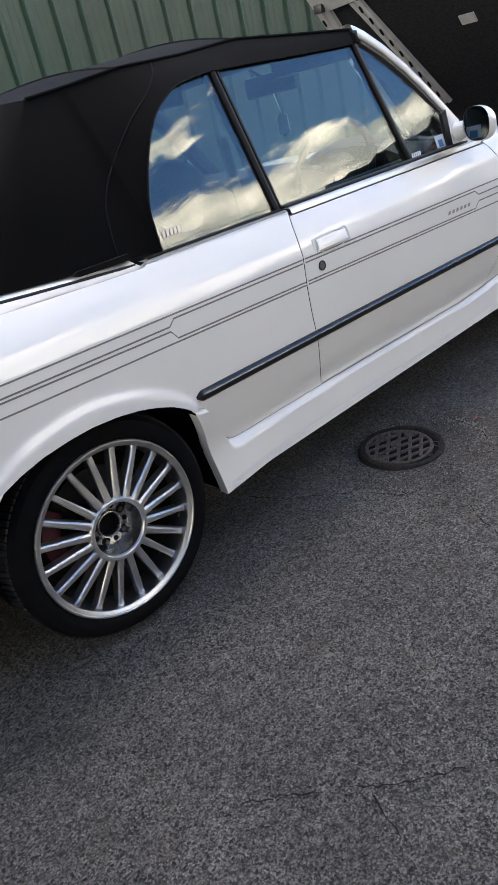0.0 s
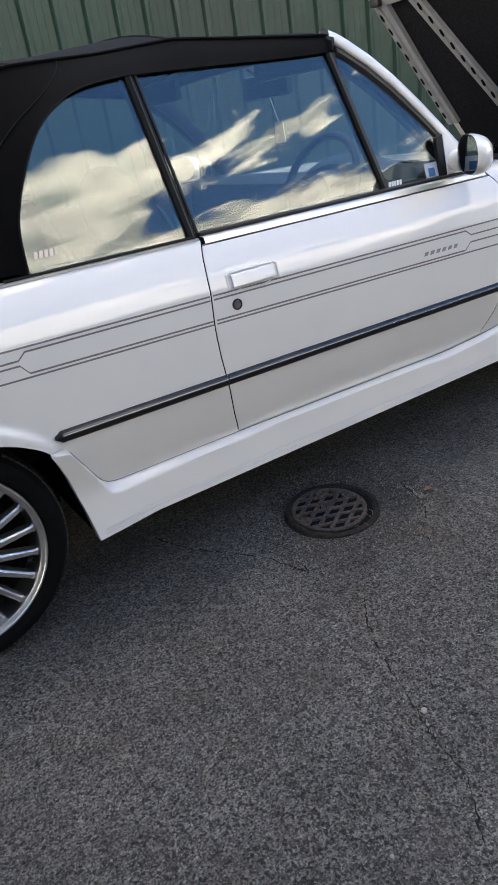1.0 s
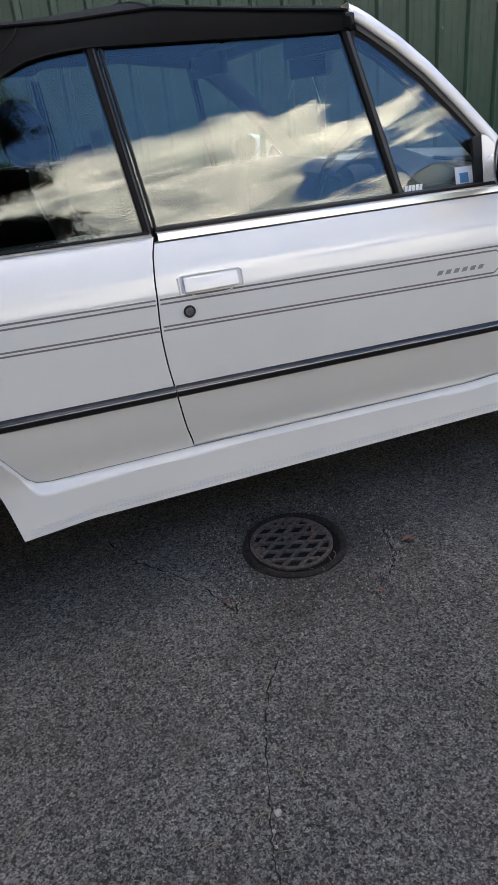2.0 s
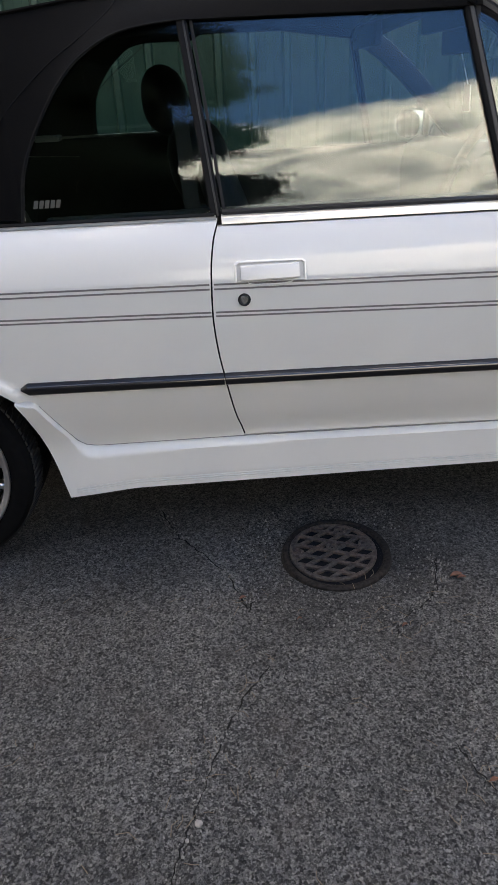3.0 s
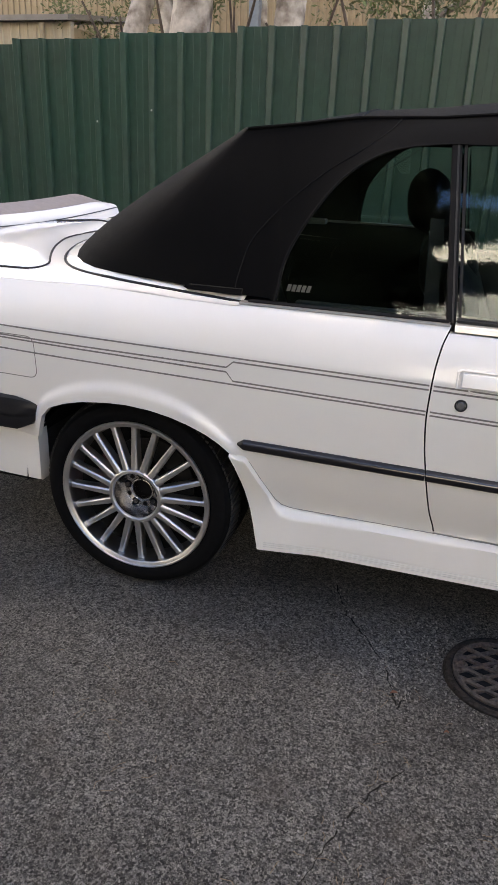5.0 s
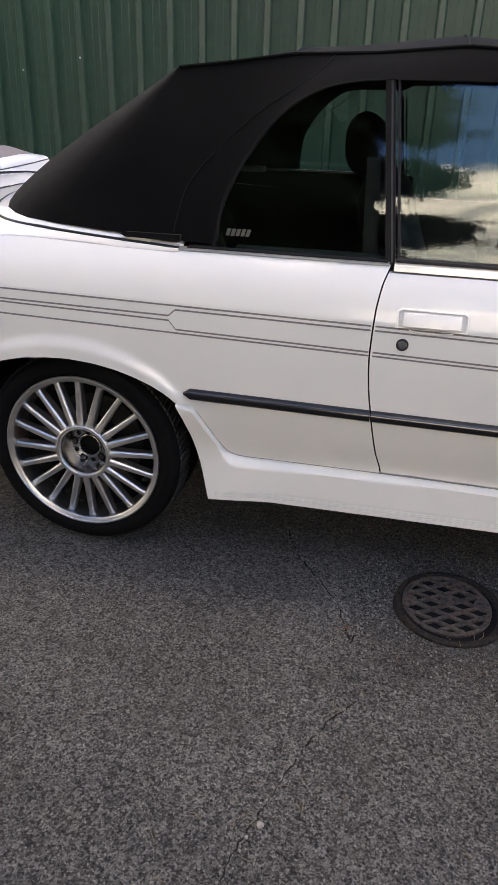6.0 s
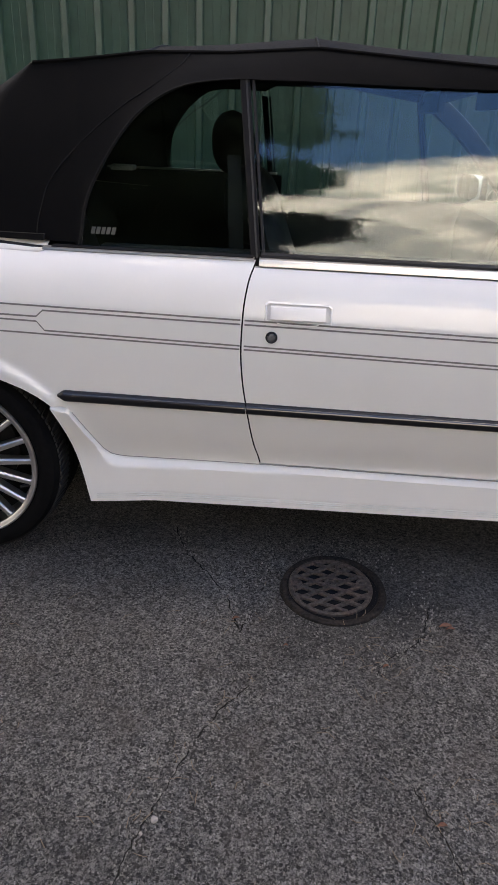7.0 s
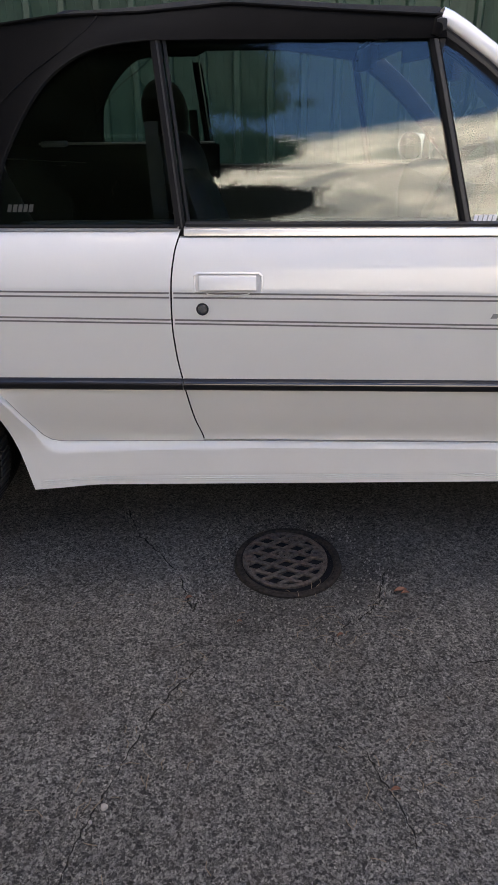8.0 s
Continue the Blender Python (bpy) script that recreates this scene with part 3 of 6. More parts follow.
def fence():
    f = empty("steel_fence", "tall dark green corrugated steel fence behind the car", "fence", (0, 0, 0))
    first = -8
    for k in range(first, 13):
        s0 = 0.105 + k * 4 * PITCH
        top = 1.955 + (0.030 * k if k < 0 else 0.012 * k + (0.03 if k > 1 else 0))
        prof = []
        for r in range(4):
            b = s0 + r * PITCH
            for ds, dp in ((0.0, 0.0), (0.010, 0.028), (0.014, 0.0320), (0.041, 0.0260), (0.045, 0.0225), (0.053, 0.0), (0.098, 0.0), (0.100, 0.0010), (0.104, 0.0010), (0.106, 0.0), (0.142, 0.0), (0.144, 0.0010), (0.148, 0.0010), (0.150, 0.0)):
                prof.append((b + ds, dp))
        prof.append((s0 + 4 * PITCH, 0.0))
        prof.append((s0 + 4 * PITCH + 0.010, 0.024))
        lift = 0.0015 * (k % 2)
        rows = []
        for z in (0.02, 0.5, 1.0, 1.5, top):
            row = []
            for s, dp in prof:
                x, y = fence_at(s, dp + lift)
                row.append((x, y + 0.002 * noise.noise((s * 1.3, z * 1.1, 0)), z))
            rows.append(row)
        part("fence_sheet", sheet(rows, (0, 0.0012, 0)), FENCE, f, angle=10)
        for r in (1,):
            x, y = fence_at(s0 + (r + 2 * (k % 2)) * PITCH + 0.030, 0.034)
            screw = new("screw", SCREW_MESH)
            screw.parent = f
            screw.location = (x, y, 1.42 + 0.16 * noise.noise((x * 3, 0, 0)))
    for z in (0.45, 1.5):
        pts = []
        for s in (-6.0, 0.0, 2.22, 6.0, 9.9):
            x, y = fence_at(s, -0.04)
            pts.append((x, y, z))
        part("rail", tube(pts, 0.03, sides=4), STEEL_POST, f)
    for k in range(-3, 6):
        x, y = fence_at(k * 2.3 + 0.4, -0.10)
        part("post", box((x - 0.03, y - 0.03, 0), (x + 0.03, y + 0.03, 1.75), 0.004), STEEL_POST, f)


fence()


# ---- behind the fence ----
def leaf_cloud(bm, centre, size, count, rnd, leaf=0.07, droop=0.5):
    """Narrow leaves strewn through an uneven ball, with gaps."""
    c = Vector(centre)
    clumps = [Vector((rnd.gauss(0, 0.45), rnd.gauss(0, 0.45), rnd.gauss(0, 0.35))) for _ in range(max(6, count // 45))]
    for i in range(count):
        q = clumps[i % len(clumps)]
        p = c + Vector([(q[k] + rnd.gauss(0, 0.13)) * size[k] for k in range(3)])
        d = Vector((rnd.gauss(0, 1), rnd.gauss(0, 1), rnd.gauss(-droop, 0.7))).normalized()
        s = d.cross(Vector((rnd.gauss(0, 1), rnd.gauss(0, 1), rnd.gauss(0, 1)))).normalized()
        n = leaf * rnd.uniform(0.6, 1.4)
        w = n * 0.16
        vs = [bm.verts.new(p + d * n * u + s * w * v) for u, v in ((0, 0), (0.35, 1), (1, 0.1), (0.4, -1))]
        bm.faces.new(vs)


def wander(start, way, length, n, rnd, bend=0.12):
    p, d = Vector(start), Vector(way).normalized()
    pts = [p.copy()]
    for _ in range(n):
        d = (d + Vector((rnd.gauss(0, bend), rnd.gauss(0, bend), rnd.gauss(0, bend * 0.5)))).normalized()
        p = p + d * length / n
        pts.append(p.copy())
    return pts


def leafy_mass(bm, centre, radii, seed):
    """The dense uneven inside of a bushy crown."""
    own = bmesh.new()
    bmesh.ops.create_icosphere(own, subdivisions=4, radius=1.0)
    for v in own.verts:
        d = v.co.normalized()
        k = 1 + 0.30 * noise.noise(d * 1.8 + Vector((seed, 0, 0))) + 0.16 * noise.noise(d * 5 + Vector((0, seed, 0))) + 0.10 * noise.noise(d * 13)
        v.co = Vector([centre[i] + d[i] * k * radii[i] for i in range(3)])
    me = bpy.data.meshes.new("tmp")
    own.to_mesh(me)
    own.free()
    bm.from_mesh(me)
    bpy.data.meshes.remove(me)


def gum_tree(name, label, at, height, radius, crown, leaves, seed, bark, leafmat, lean=(0, 0), limbs=5, fork=0.35, leaf=0.07, dense=False):
    """A tapered trunk with limbs, and a crown of many narrow leaves."""
    rnd = random.Random(seed)
    tree = empty(name, label, "tree", at)
    bm = bmesh.new()
    trunk = wander((0, 0, -0.1), (lean[0], lean[1], 1), height, 9, rnd, 0.06)
    tube(trunk, [radius * (1.25 if i == 0 else 1 - 0.75 * i / 9) for i in range(10)], bm, 12)
    for k in range(limbs):
        i = max(1, min(8, int(9 * (fork + (0.95 - fork) * k / max(1, limbs - 1)))))
        a = 2.4 * k + rnd.uniform(-0.5, 0.5)
        way = (math.cos(a), math.sin(a), rnd.uniform(0.35, 1.0))
        limb = wander(trunk[i], way, height * rnd.uniform(0.28, 0.5), 6, rnd, 0.18)
        r0 = radius * (1 - 0.75 * i / 9) * 0.6
        tube(limb, [r0 * (1 - 0.85 * j / 6) for j in range(7)], bm, 8)
        for j in (3, 5):
            a2 = a + rnd.uniform(-1, 1)
            tw = wander(limb[j], (math.cos(a2), math.sin(a2), rnd.uniform(-0.1, 0.6)), height * 0.16, 4, rnd, 0.2)
            tube(tw, [r0 * 0.35 * (1 - 0.85 * q / 4) for q in range(5)], bm, 5)
    part("trunk", bm, bark, tree)
    bm = bmesh.new()
    for c, size, share in crown:
        leaf_cloud(bm, c, size, int(leaves * share), rnd, leaf)
        if dense and size[0] > (3.8 if dense == 1 else 0.0):
            leafy_mass(bm, c, [0.78 * q for q in size], seed)
    part("crown", bm, leafmat, tree)
    return tree


GUMS = "gum trees behind the fence"
for n, (x, y, h, r, lean, seed) in enumerate([(-2.95, 5.2, 6.5, 0.16, (0.02, 0.1), 3), (-2.02, 5.0, 7.5, 0.24, (0.03, 0.0), 4), (-1.52, 5.4, 6.5, 0.11, (-0.12, 0.1), 5),
                                             (-1.10, 5.3, 6.0, 0.09, (-0.06, 0.05), 6), (-0.95, 5.0, 7.0, 0.18, (0.02, 0.02), 7), (-0.62, 5.6, 6.0, 0.09, (0.22, 0.0), 8)]):
    tagged(gum_tree("gum_tree", "pale smooth-barked gum tree with peeling mottled trunk", (x, y, 0), h, r,
                    [((0, 0.5, h * 0.92), (2.0, 1.5, 0.9), 1.0)], 900, seed, BARK, LEAF, lean, 4, 0.5, 0.11), group=GUMS)


def shrub(x, y, z, size, leaves, seed, leaf=0.055):
    rnd = random.Random(seed)
    s = empty("shrub", "leafy green shrub rising above the fence", "shrub", (x, y, 0), "shrubs behind the fence")
    for k in range(5):
        a = k * 1.3
        part("stem", tube(wander((0.05 * math.cos(a), 0.05 * math.sin(a), -0.05), (0.3 * math.cos(a), 0.3 * math.sin(a), 1), z * 1.05, 6, rnd, 0.08), [0.035 * (1 - 0.12 * i) for i in range(7)], None, 6), BARK_DARK, s)
    bm = bmesh.new()
    leaf_cloud(bm, (0, 0, z), size, int(leaves * 1.8), rnd, leaf)
    part("crown", bm, LEAF, s)


shrub(-3.35, 6.2, 2.55, (0.8, 0.5, 0.6), 900, 21)
shrub(-2.35, 6.0, 2.75, (0.5, 0.4, 0.35), 350, 22)
shrub(-1.75, 5.6, 2.75, (0.35, 0.3, 0.35), 200, 23)
shrub(0.15, 5.2, 2.55, (0.8, 0.4, 0.5), 900, 24)
shrub(0.95, 5.0, 2.50, (0.7, 0.4, 0.4), 700, 25)


def ribbed_wall(x0, x1, y, z1, step, deep):
    rows = [[], []]
    n = int((x1 - x0) / step)
    for i in range(n + 1):
        for ds, dp in ((0, 0), (0.25, 0), (0.35, deep), (0.65, deep), (0.75, 0)):
            for r, z in zip(rows, (0.0, z1)):
                r.append((x0 + (i + ds) * step, y - dp, z))
    return sheet(rows, (0, 0.05, 0))


def warehouse():
    h = empty("warehouse", "large beige ribbed steel warehouse behind the gum trees", "building", (0, 0, 0))
    part("wall", ribbed_wall(-7.0, 2.4, 9.0, 5.0, 0.10, 0.022), BEIGE, h)
    part("wall", box((-7.0, 9.06, 0), (2.4, 15.0, 4.9), 0.02), BEIGE, h)
    part("roof", slab([(-7.3, 8.8, 5.0), (2.7, 8.8, 5.0), (2.7, 12.0, 6.2), (2.7, 15.3, 5.0), (-7.3, 15.3, 5.0), (-7.3, 12.0, 6.2)][:3] + [(-7.3, 12.0, 6.2)], (0, 0, 0.06)), ROOFING, h)
    part("roof", slab([(-7.3, 12.0, 6.2), (2.7, 12.0, 6.2), (2.7, 15.3, 5.0), (-7.3, 15.3, 5.0)], (0, 0, 0.06)), ROOFING, h)


def small_shed():
    h = empty("small_shed", "small cream steel shed with a dark eave", "shed", (0, 0, 0))
    part("wall", ribbed_wall(-6.2, -3.38, 5.6, 2.42, 0.10, 0.012), material("cream_steel", (0.46, 0.39, 0.28), 0.55, grain=0.08, grain_scale=9), h)
    part("wall", box((-6.2, 5.62, 0), (-3.40, 7.6, 2.40), 0.01), BEIGE, h)
    part("roof", slab([(-6.4, 5.5, 2.42), (-3.30, 5.5, 2.42), (-3.30, 7.8, 2.75), (-6.4, 7.8, 2.75)], (0, 0, 0.05)), ROOFING, h)
    part("downpipe", tube([(-3.62, 5.53, 0.0), (-3.62, 5.53, 2.40)], 0.03), BEIGE, h)


warehouse()
small_shed()
lp = empty("steel_pole", "blue-grey square steel pole behind the fence", "pole", (-1.22, 5.05, 0))
part("shaft", box((-0.045, -0.045, 0), (0.045, 0.045, 5.0), 0.006), STEEL_POST, lp)
part("cap", box((-0.05, -0.05, 5.0), (0.05, 0.05, 5.02), 0.004), STEEL_POST, lp)

# ---- trees across the yard, behind the path; five show in the car's windows ----
gum_tree("shade_tree", "big dark spreading tree across the yard", (-4.0, -13.0, 0), 8.5, 0.34,
         [((-3.5, 0, 6.0), (6.5, 3.0, 6.0), 0.16), ((0.9, 0, 3.8), (4.0, 2.0, 2.6), 0.06), ((1.0, 0, 6.6), (4.0, 2.0, 2.6), 0.10), ((0.9, 0, 8.0), (3.95, 2.0, 2.2), 0.04), ((0.8, 0, 9.4), (3.9, 2.0, 2.6), 0.10), ((2.6, 0.3, 8.9), (1.7, 1.2, 1.4), 0.12),
          ((4.3, 0.4, 8.5), (1.2, 0.8, 0.70), 0.13), ((4.9, 0.5, 7.9), (0.8, 0.6, 0.22), 0.03),
          ((4.6, 0.5, 6.86), (1.2, 0.6, 0.18), 0.11), ((3.6, 0.5, 6.75), (0.7, 0.6, 0.30), 0.05), ((5.0, 0.5, 5.80), (1.1, 0.6, 0.20), 0.11), ((3.9, 0.4, 5.5), (0.9, 0.7, 0.40), 0.07)],
         200000, 41, BARK_DARK, LEAF_BACKLIT, (0.05, 0.0), 8, 0.25, 0.092, dense=1)
# from the fifth on: unseen, added to darken what fence and flank mirror
for n, (x, y, h) in enumerate([(15.0, -13.0, 5.1), (17.2, -11.0, 5.8), (19.5, -8.5, 6.3), (22.0, -5.5, 6.8), (-8.0, -22.0, 4.2), (0.5, -23.0, 4.0), (4.5, -22.5, 3.9), (8.5, -22.0, 4.2), (-11, -11, 7.0), (-13, -6, 6.5), (-9, -16, 7.5), (12.0, -20.0, 4.6)]):
    gum_tree("reflection_tree", "dark bushy tree added across the yard for reflections", (x, y, 0), h * 0.8, 0.18,
             [((0, 0, h * 0.62), (4.6, 2.6, h * 0.26), 0.6), ((0.5, 0.3, h * 0.28), (4.6, 2.6, h * 0.24), 0.4)], 12000 if n < 4 else 7000, 50 + n, BARK_DARK, LEAF_BACKLIT, (0, 0), 6, 0.25, 0.09 if n < 4 else 0.12, dense=2)


# ---- the car ----
WID = 1.64          # overall width; the near flank is at y = 0, the far one at y = WID
BASE = 2.57         # wheelbase; the rear axle is at x = 0
car = empty("convertible_car", "white two-door convertible with black cloth soft top raised and bonnet open", "car", (0, 0, 0))

FLANK = [(0.19, 0.100), (0.30, 0.075), (0.345, 0.060), (0.42, 0.030), (0.50, 0.008), (0.60, -0.004), (0.69, -0.0105), (0.735, -0.0120), (0.7545, -0.0120)]
SHOULDER = [(0.7545, -0.0120), (0.770, -0.0082), (0.785, -0.0040), (0.800, 0.0010), (0.820, 0.0090), (0.840, 0.0185), (0.870, 0.0350), (0.895, 0.0505)]
RAKE = [(0.20, 0.0), (0.34, 0.010), (0.51, 0.0165), (0.75, 0.0195), (0.88, 0.0085)]
REAR_ARCH = [(-0.300, 0.440), (-0.285, 0.475), (-0.272, 0.512), (-0.241, 0.546), (-0.190, 0.566), (-0.133, 0.580), (-0.06, 0.588), (0.0, 0.590), (0.07, 0.584),
             (0.132, 0.572), (0.185, 0.555), (0.227, 0.537), (0.262, 0.516), (0.290, 0.494)]
GAP = [(0.20, 0.860), (0.345, 0.834), (0.40, 0.818), (0.516, 0.796), (0.60, 0.783), (0.674, 0.778), (0.768, 0.781), (0.832, 0.790), (0.87, 0.803), (0.90, 0.815)]
GAP_F = [(0.20, 1.80), (0.343, 1.865), (0.38, 1.885), (0.43, 1.905), (0.50, 1.920), (0.60, 1.930), (0.72, 1.932), (0.78, 1.925), (0.83, 1.897), (0.868, 1.862), (0.90, 1.84)]
ARCH_PTS = [Vector((x, z)) for x, z in REAR_ARCH]


def arch_distance(x, z):
    p = Vector((x, z))
    best = 9
    for a, b in zip(ARCH_PTS, ARCH_PTS[1:]):
        d = b - a
        s = max(0, min(1, (p - a).dot(d) / d.length_squared))
        best = min(best, (p - a - d * s).length)
    return best


def plan(x):
    """How far the flank draws in towards the tail and the nose."""
    if x < -0.1:
        return 0.07 * ((-0.1 - x) / 0.86) ** 2
    if x > 2.2:
        return 0.10 * ((x - 2.2) / 1.15) ** 2
    return 0.0


def flare(x, z):
    out = 0.0
    for ax in (x, BASE - x):
        if -0.42 < ax < 0.42 and z < 0.72:
            d = arch_distance(ax, z)
            reach = 0.068 * max(0.40, 1 - 0.70 * (abs(ax) / 0.33) ** 2)
            if d < reach:
                s = min(1, 1.7 * (1 - d / reach))
                out = max(out, 0.012 * s * s * (3 - 2 * s))
    return out


def section(x, z):
    """The cross-section of the flank; its lines fall gently towards the nose."""
    zz = z + lerp(RAKE, z) * (x - 0.7)
    return smooth(FLANK, zz) if zz < 0.7545 else smooth(SHOULDER, zz)


def flank(x, z):
    return section(x, z) + plan(x) - flare(x, z)


def crease_z(x):
    return 0.7545 - 0.0195 * (x - 0.7)


def rise(x, low, top, n_low, n_top):
    """Heights up the flank, with a row on the shoulder crease."""
    c = crease_z(x)
    return [low + (c - 0.0012 - low) * k / n_low for k in range(n_low + 1)] + [c + 0.0006 + (top - c - 0.0006) * k / n_top for k in range(n_top + 1)]


def belt(x):
    return 0.884 - 0.0078 * (x - 0.5)


def spread(a, b, n):
    return [a + (b - a) * i / n for i in range(n + 1)]


def on_both_sides(name, make, mat, label="", parent=None, angle=35):
    """Builds a part on the near flank, and its mirror image on the far one."""
    made = []
    for far in (False, True):
        bm = make()
        if far:
            for v in bm.verts:
                v.co.y = WID - v.co.y
        made.append(part(name, bm, mat, parent[1 if far else 0] if isinstance(parent, (list, tuple)) else (parent or car), label, angle))
    return made


def each_side(name, make, mat, label, parents, angle=35):
    """Like on_both_sides, for a part that differs on the far side: make takes 0 for the near one, 1 for the far one."""
    for far in (0, 1):
        bm = make(far)
        if far:
            for v in bm.verts:
                v.co.y = WID - v.co.y
        part(name, bm, mat, parents[far], label, angle)


# body line under the panels, above the side skirt
def skirt_line(x):
    return lerp([(0.285, 0.494), (0.30, 0.490), (0.335, 0.484), (0.409, 0.352), (0.427, 0.336), (0.455, 0.329), (0.85, 0.328), (1.70, 0.313), (1.85, 0.322), (2.05, 0.348), (2.14, 0.39), (2.23, 0.484), (2.28, 0.494)], x)


def quarter_top(x):
    return lerp([(-0.96, 0.868), (-0.5, 0.886), (-0.096, 0.887), (0.146, 0.877), (0.285, 0.873), (0.30, 0.878), (0.9, 0.8745)], x)


def quarter_panel():
    xs = spread(-0.955, -0.31, 14) + spread(-0.30, -0.22, 8)[0:] + spread(-0.21, 0.21, 26) + spread(0.22, 0.30, 8) + spread(0.315, 0.46, 10) + spread(0.48, 0.80, 12)
    rows = []
    for x0 in xs:
        low = lerp(REAR_ARCH, x0) if x0 < 0.29 else skirt_line(x0)
        if x0 < -0.30:
            low = 0.44
        top = quarter_top(x0)
        row = []
        for z in rise(x0, low, top, 26, 12):
            w = max(0, min(1, (x0 - 0.45) / 0.35))
            x = x0 + w * (smooth(GAP, z) - 0.80 - 0.0020)
            row.append((x, flank(x, z), z))
        rows.append(row)
    return sheet(rows, (0, 0.022, 0))


QUARTER = on_both_sides("rear_quarter_panel", quarter_panel, PAINT, "gloss white rear wing over the wheel arch", angle=50)


def door_skin():
    rows = []
    for i in range(45):
        u = i / 44
        row = []
        xa = 0.80 + (1.89 - 0.80) * u
        for z in rise(xa, skirt_line(xa) + 0.003, belt(xa) - 0.020, 28, 12):
            x = (smooth(GAP, z) + 0.0020) * (1 - u) + (smooth(GAP_F, z) - 0.0025) * u
            row.append((x, flank(x, z), z))
        rows.append(row)
    return sheet(rows, (0, 0.022, 0))


DOORS = on_both_sides("door", door_skin, PAINT, "gloss white door with pinstripes", angle=50)


def wing_panel():
    rows = []
    front = [(BASE - x, z) for x, z in reversed(REAR_ARCH)]
    xs = spread(1.89, 2.22, 12) + spread(2.24, 2.30, 6) + spread(2.32, 2.82, 24) + spread(2.83, 2.88, 6) + spread(2.9, 3.30, 10)
    for x0 in xs:
        low = skirt_line(x0) if x0 < 2.28 else (lerp(front, x0) if x0 < 2.87 else 0.44)
        top = lerp([(1.89, 0.866), (2.3, 0.858), (3.3, 0.78)], x0)
        row = []
        for z in rise(x0, low, top, 20, 10):
            w = max(0, min(1, (2.22 - x0) / 0.33))
            x = x0 + w * (smooth(GAP_F, z) - 1.89 + 0.0025)
            row.append((x, flank(x, z), z))
        end_x, top_y = row[-1][0], row[-1][1]
        for dy, dz in ((0.012, 0.006), (0.04, 0.012), (0.09, 0.016), (0.13, 0.012), (0.135, -0.02)):
            row.append((end_x, top_y + dy, top + dz))
        rows.append(row)
    return sheet(rows, (0, 0.022, 0))


on_both_sides("front_wing", wing_panel, PAINT, "gloss white front wing", angle=50)


def skirt_panel():
    rows = []
    xs = spread(0.291, 0.366, 10) + spread(0.375, 0.47, 9) + spread(0.49, 0.86, 12) + spread(0.9, 1.8, 16) + spread(1.84, 2.10, 10) + spread(2.12, 2.204, 8) + spread(2.21, 2.279, 8)
    for x in xs:
        mx = min(x, BASE - x)
        top = skirt_line(x) - 0.003
        low = lerp([(0.29, 0.488), (0.305, 0.452), (0.322, 0.400), (0.348, 0.290), (0.366, 0.187), (0.44, 0.193), (0.54, 0.2030)], mx)
        top = max(top, low + 0.004)
        shelf = lerp([(0.395, 0.006), (0.425, 0.026), (0.60, 0.018), (0.95, 0.011), (1.30, 0.008)], mx)
        row = [(x, flank(x, top) + 0.012, top + 0.001)]
        for k in range(25):
            v = k / 24
            z = top - 0.001 + (low - top) * v
            y = smooth([(0.18, 0.052), (0.24, 0.0495), (0.31, 0.0470), (0.35, 0.041), (0.42, 0.016), (0.50, -0.012)], z)
            ease = min(1, (top - z) / shelf)
            y = y * ease + flank(x, top) * (1 - ease) if flank(x, top) > y else y
            dz = z - low
            for g in (0.010, 0.0165, 0.023):
                if x > 0.40 and x < 2.15 and abs(dz - g) < 0.0021:
                    y += 0.0015
            row.append((x, y, z))
        row.append((x, row[-1][1] + 0.004, low - 0.004))
        row.append((x, row[-1][1] + 0.030, low - 0.002))
        rows.append(row)
    return sheet(rows, None)


SKIRTS = on_both_sides("side_skirt", skirt_panel, PAINT, "white flared side skirt", angle=40)


def skirt_groove(dz):
    def make():
        rows = []
        for x in spread(0.385, 2.18, 60):
            mx = min(x, BASE - x)
            low = lerp([(0.366, 0.187), (0.44, 0.193), (0.54, 0.2030)], mx)
            y = smooth([(0.18, 0.052), (0.24, 0.0495), (0.31, 0.0470)], low + dz)
            rows.append([(x, y - 0.0002, low + dz + 0.0011), (x, y - 0.0016, low + dz), (x, y - 0.0002, low + dz - 0.0011)])
        return sheet(rows)
    return make


# strips of darkened paint put the grooves' shade into the colour
for dz in (0.011, 0.0175, 0.024):
    on_both_sides("moulded_line", skirt_groove(dz), PAINT_SHADE, parent=SKIRTS)


def ribbon(xs, zc, half, out=0.0007):
    """A thin strip of vinyl that follows the flank."""
    rows = []
    for x in xs:
        z = zc(x)
        rows.append([(x, flank(x, z + half) - 0.0001, z + half), (x, flank(x, z + half * 0.8) - out, z + half * 0.8), (x, flank(x, z - half * 0.8) - out, z - half * 0.8), (x, flank(x, z - half) - 0.0001, z - half)])
    return sheet(rows)


def line_a(x): return 0.7605 - 0.0195 * x
def line_d(x): return 0.6930 - 0.0265 * x
def kink(x, near, mid):
    return lerp([(0.280, mid), (0.298, near), (1.710, near), (1.734, mid)], x)
def line_b(x): return line_a(x) - kink(x, 0.0105, 0.0265)
def line_c(x): return line_d(x) + kink(x, 0.0090, 0.0310)


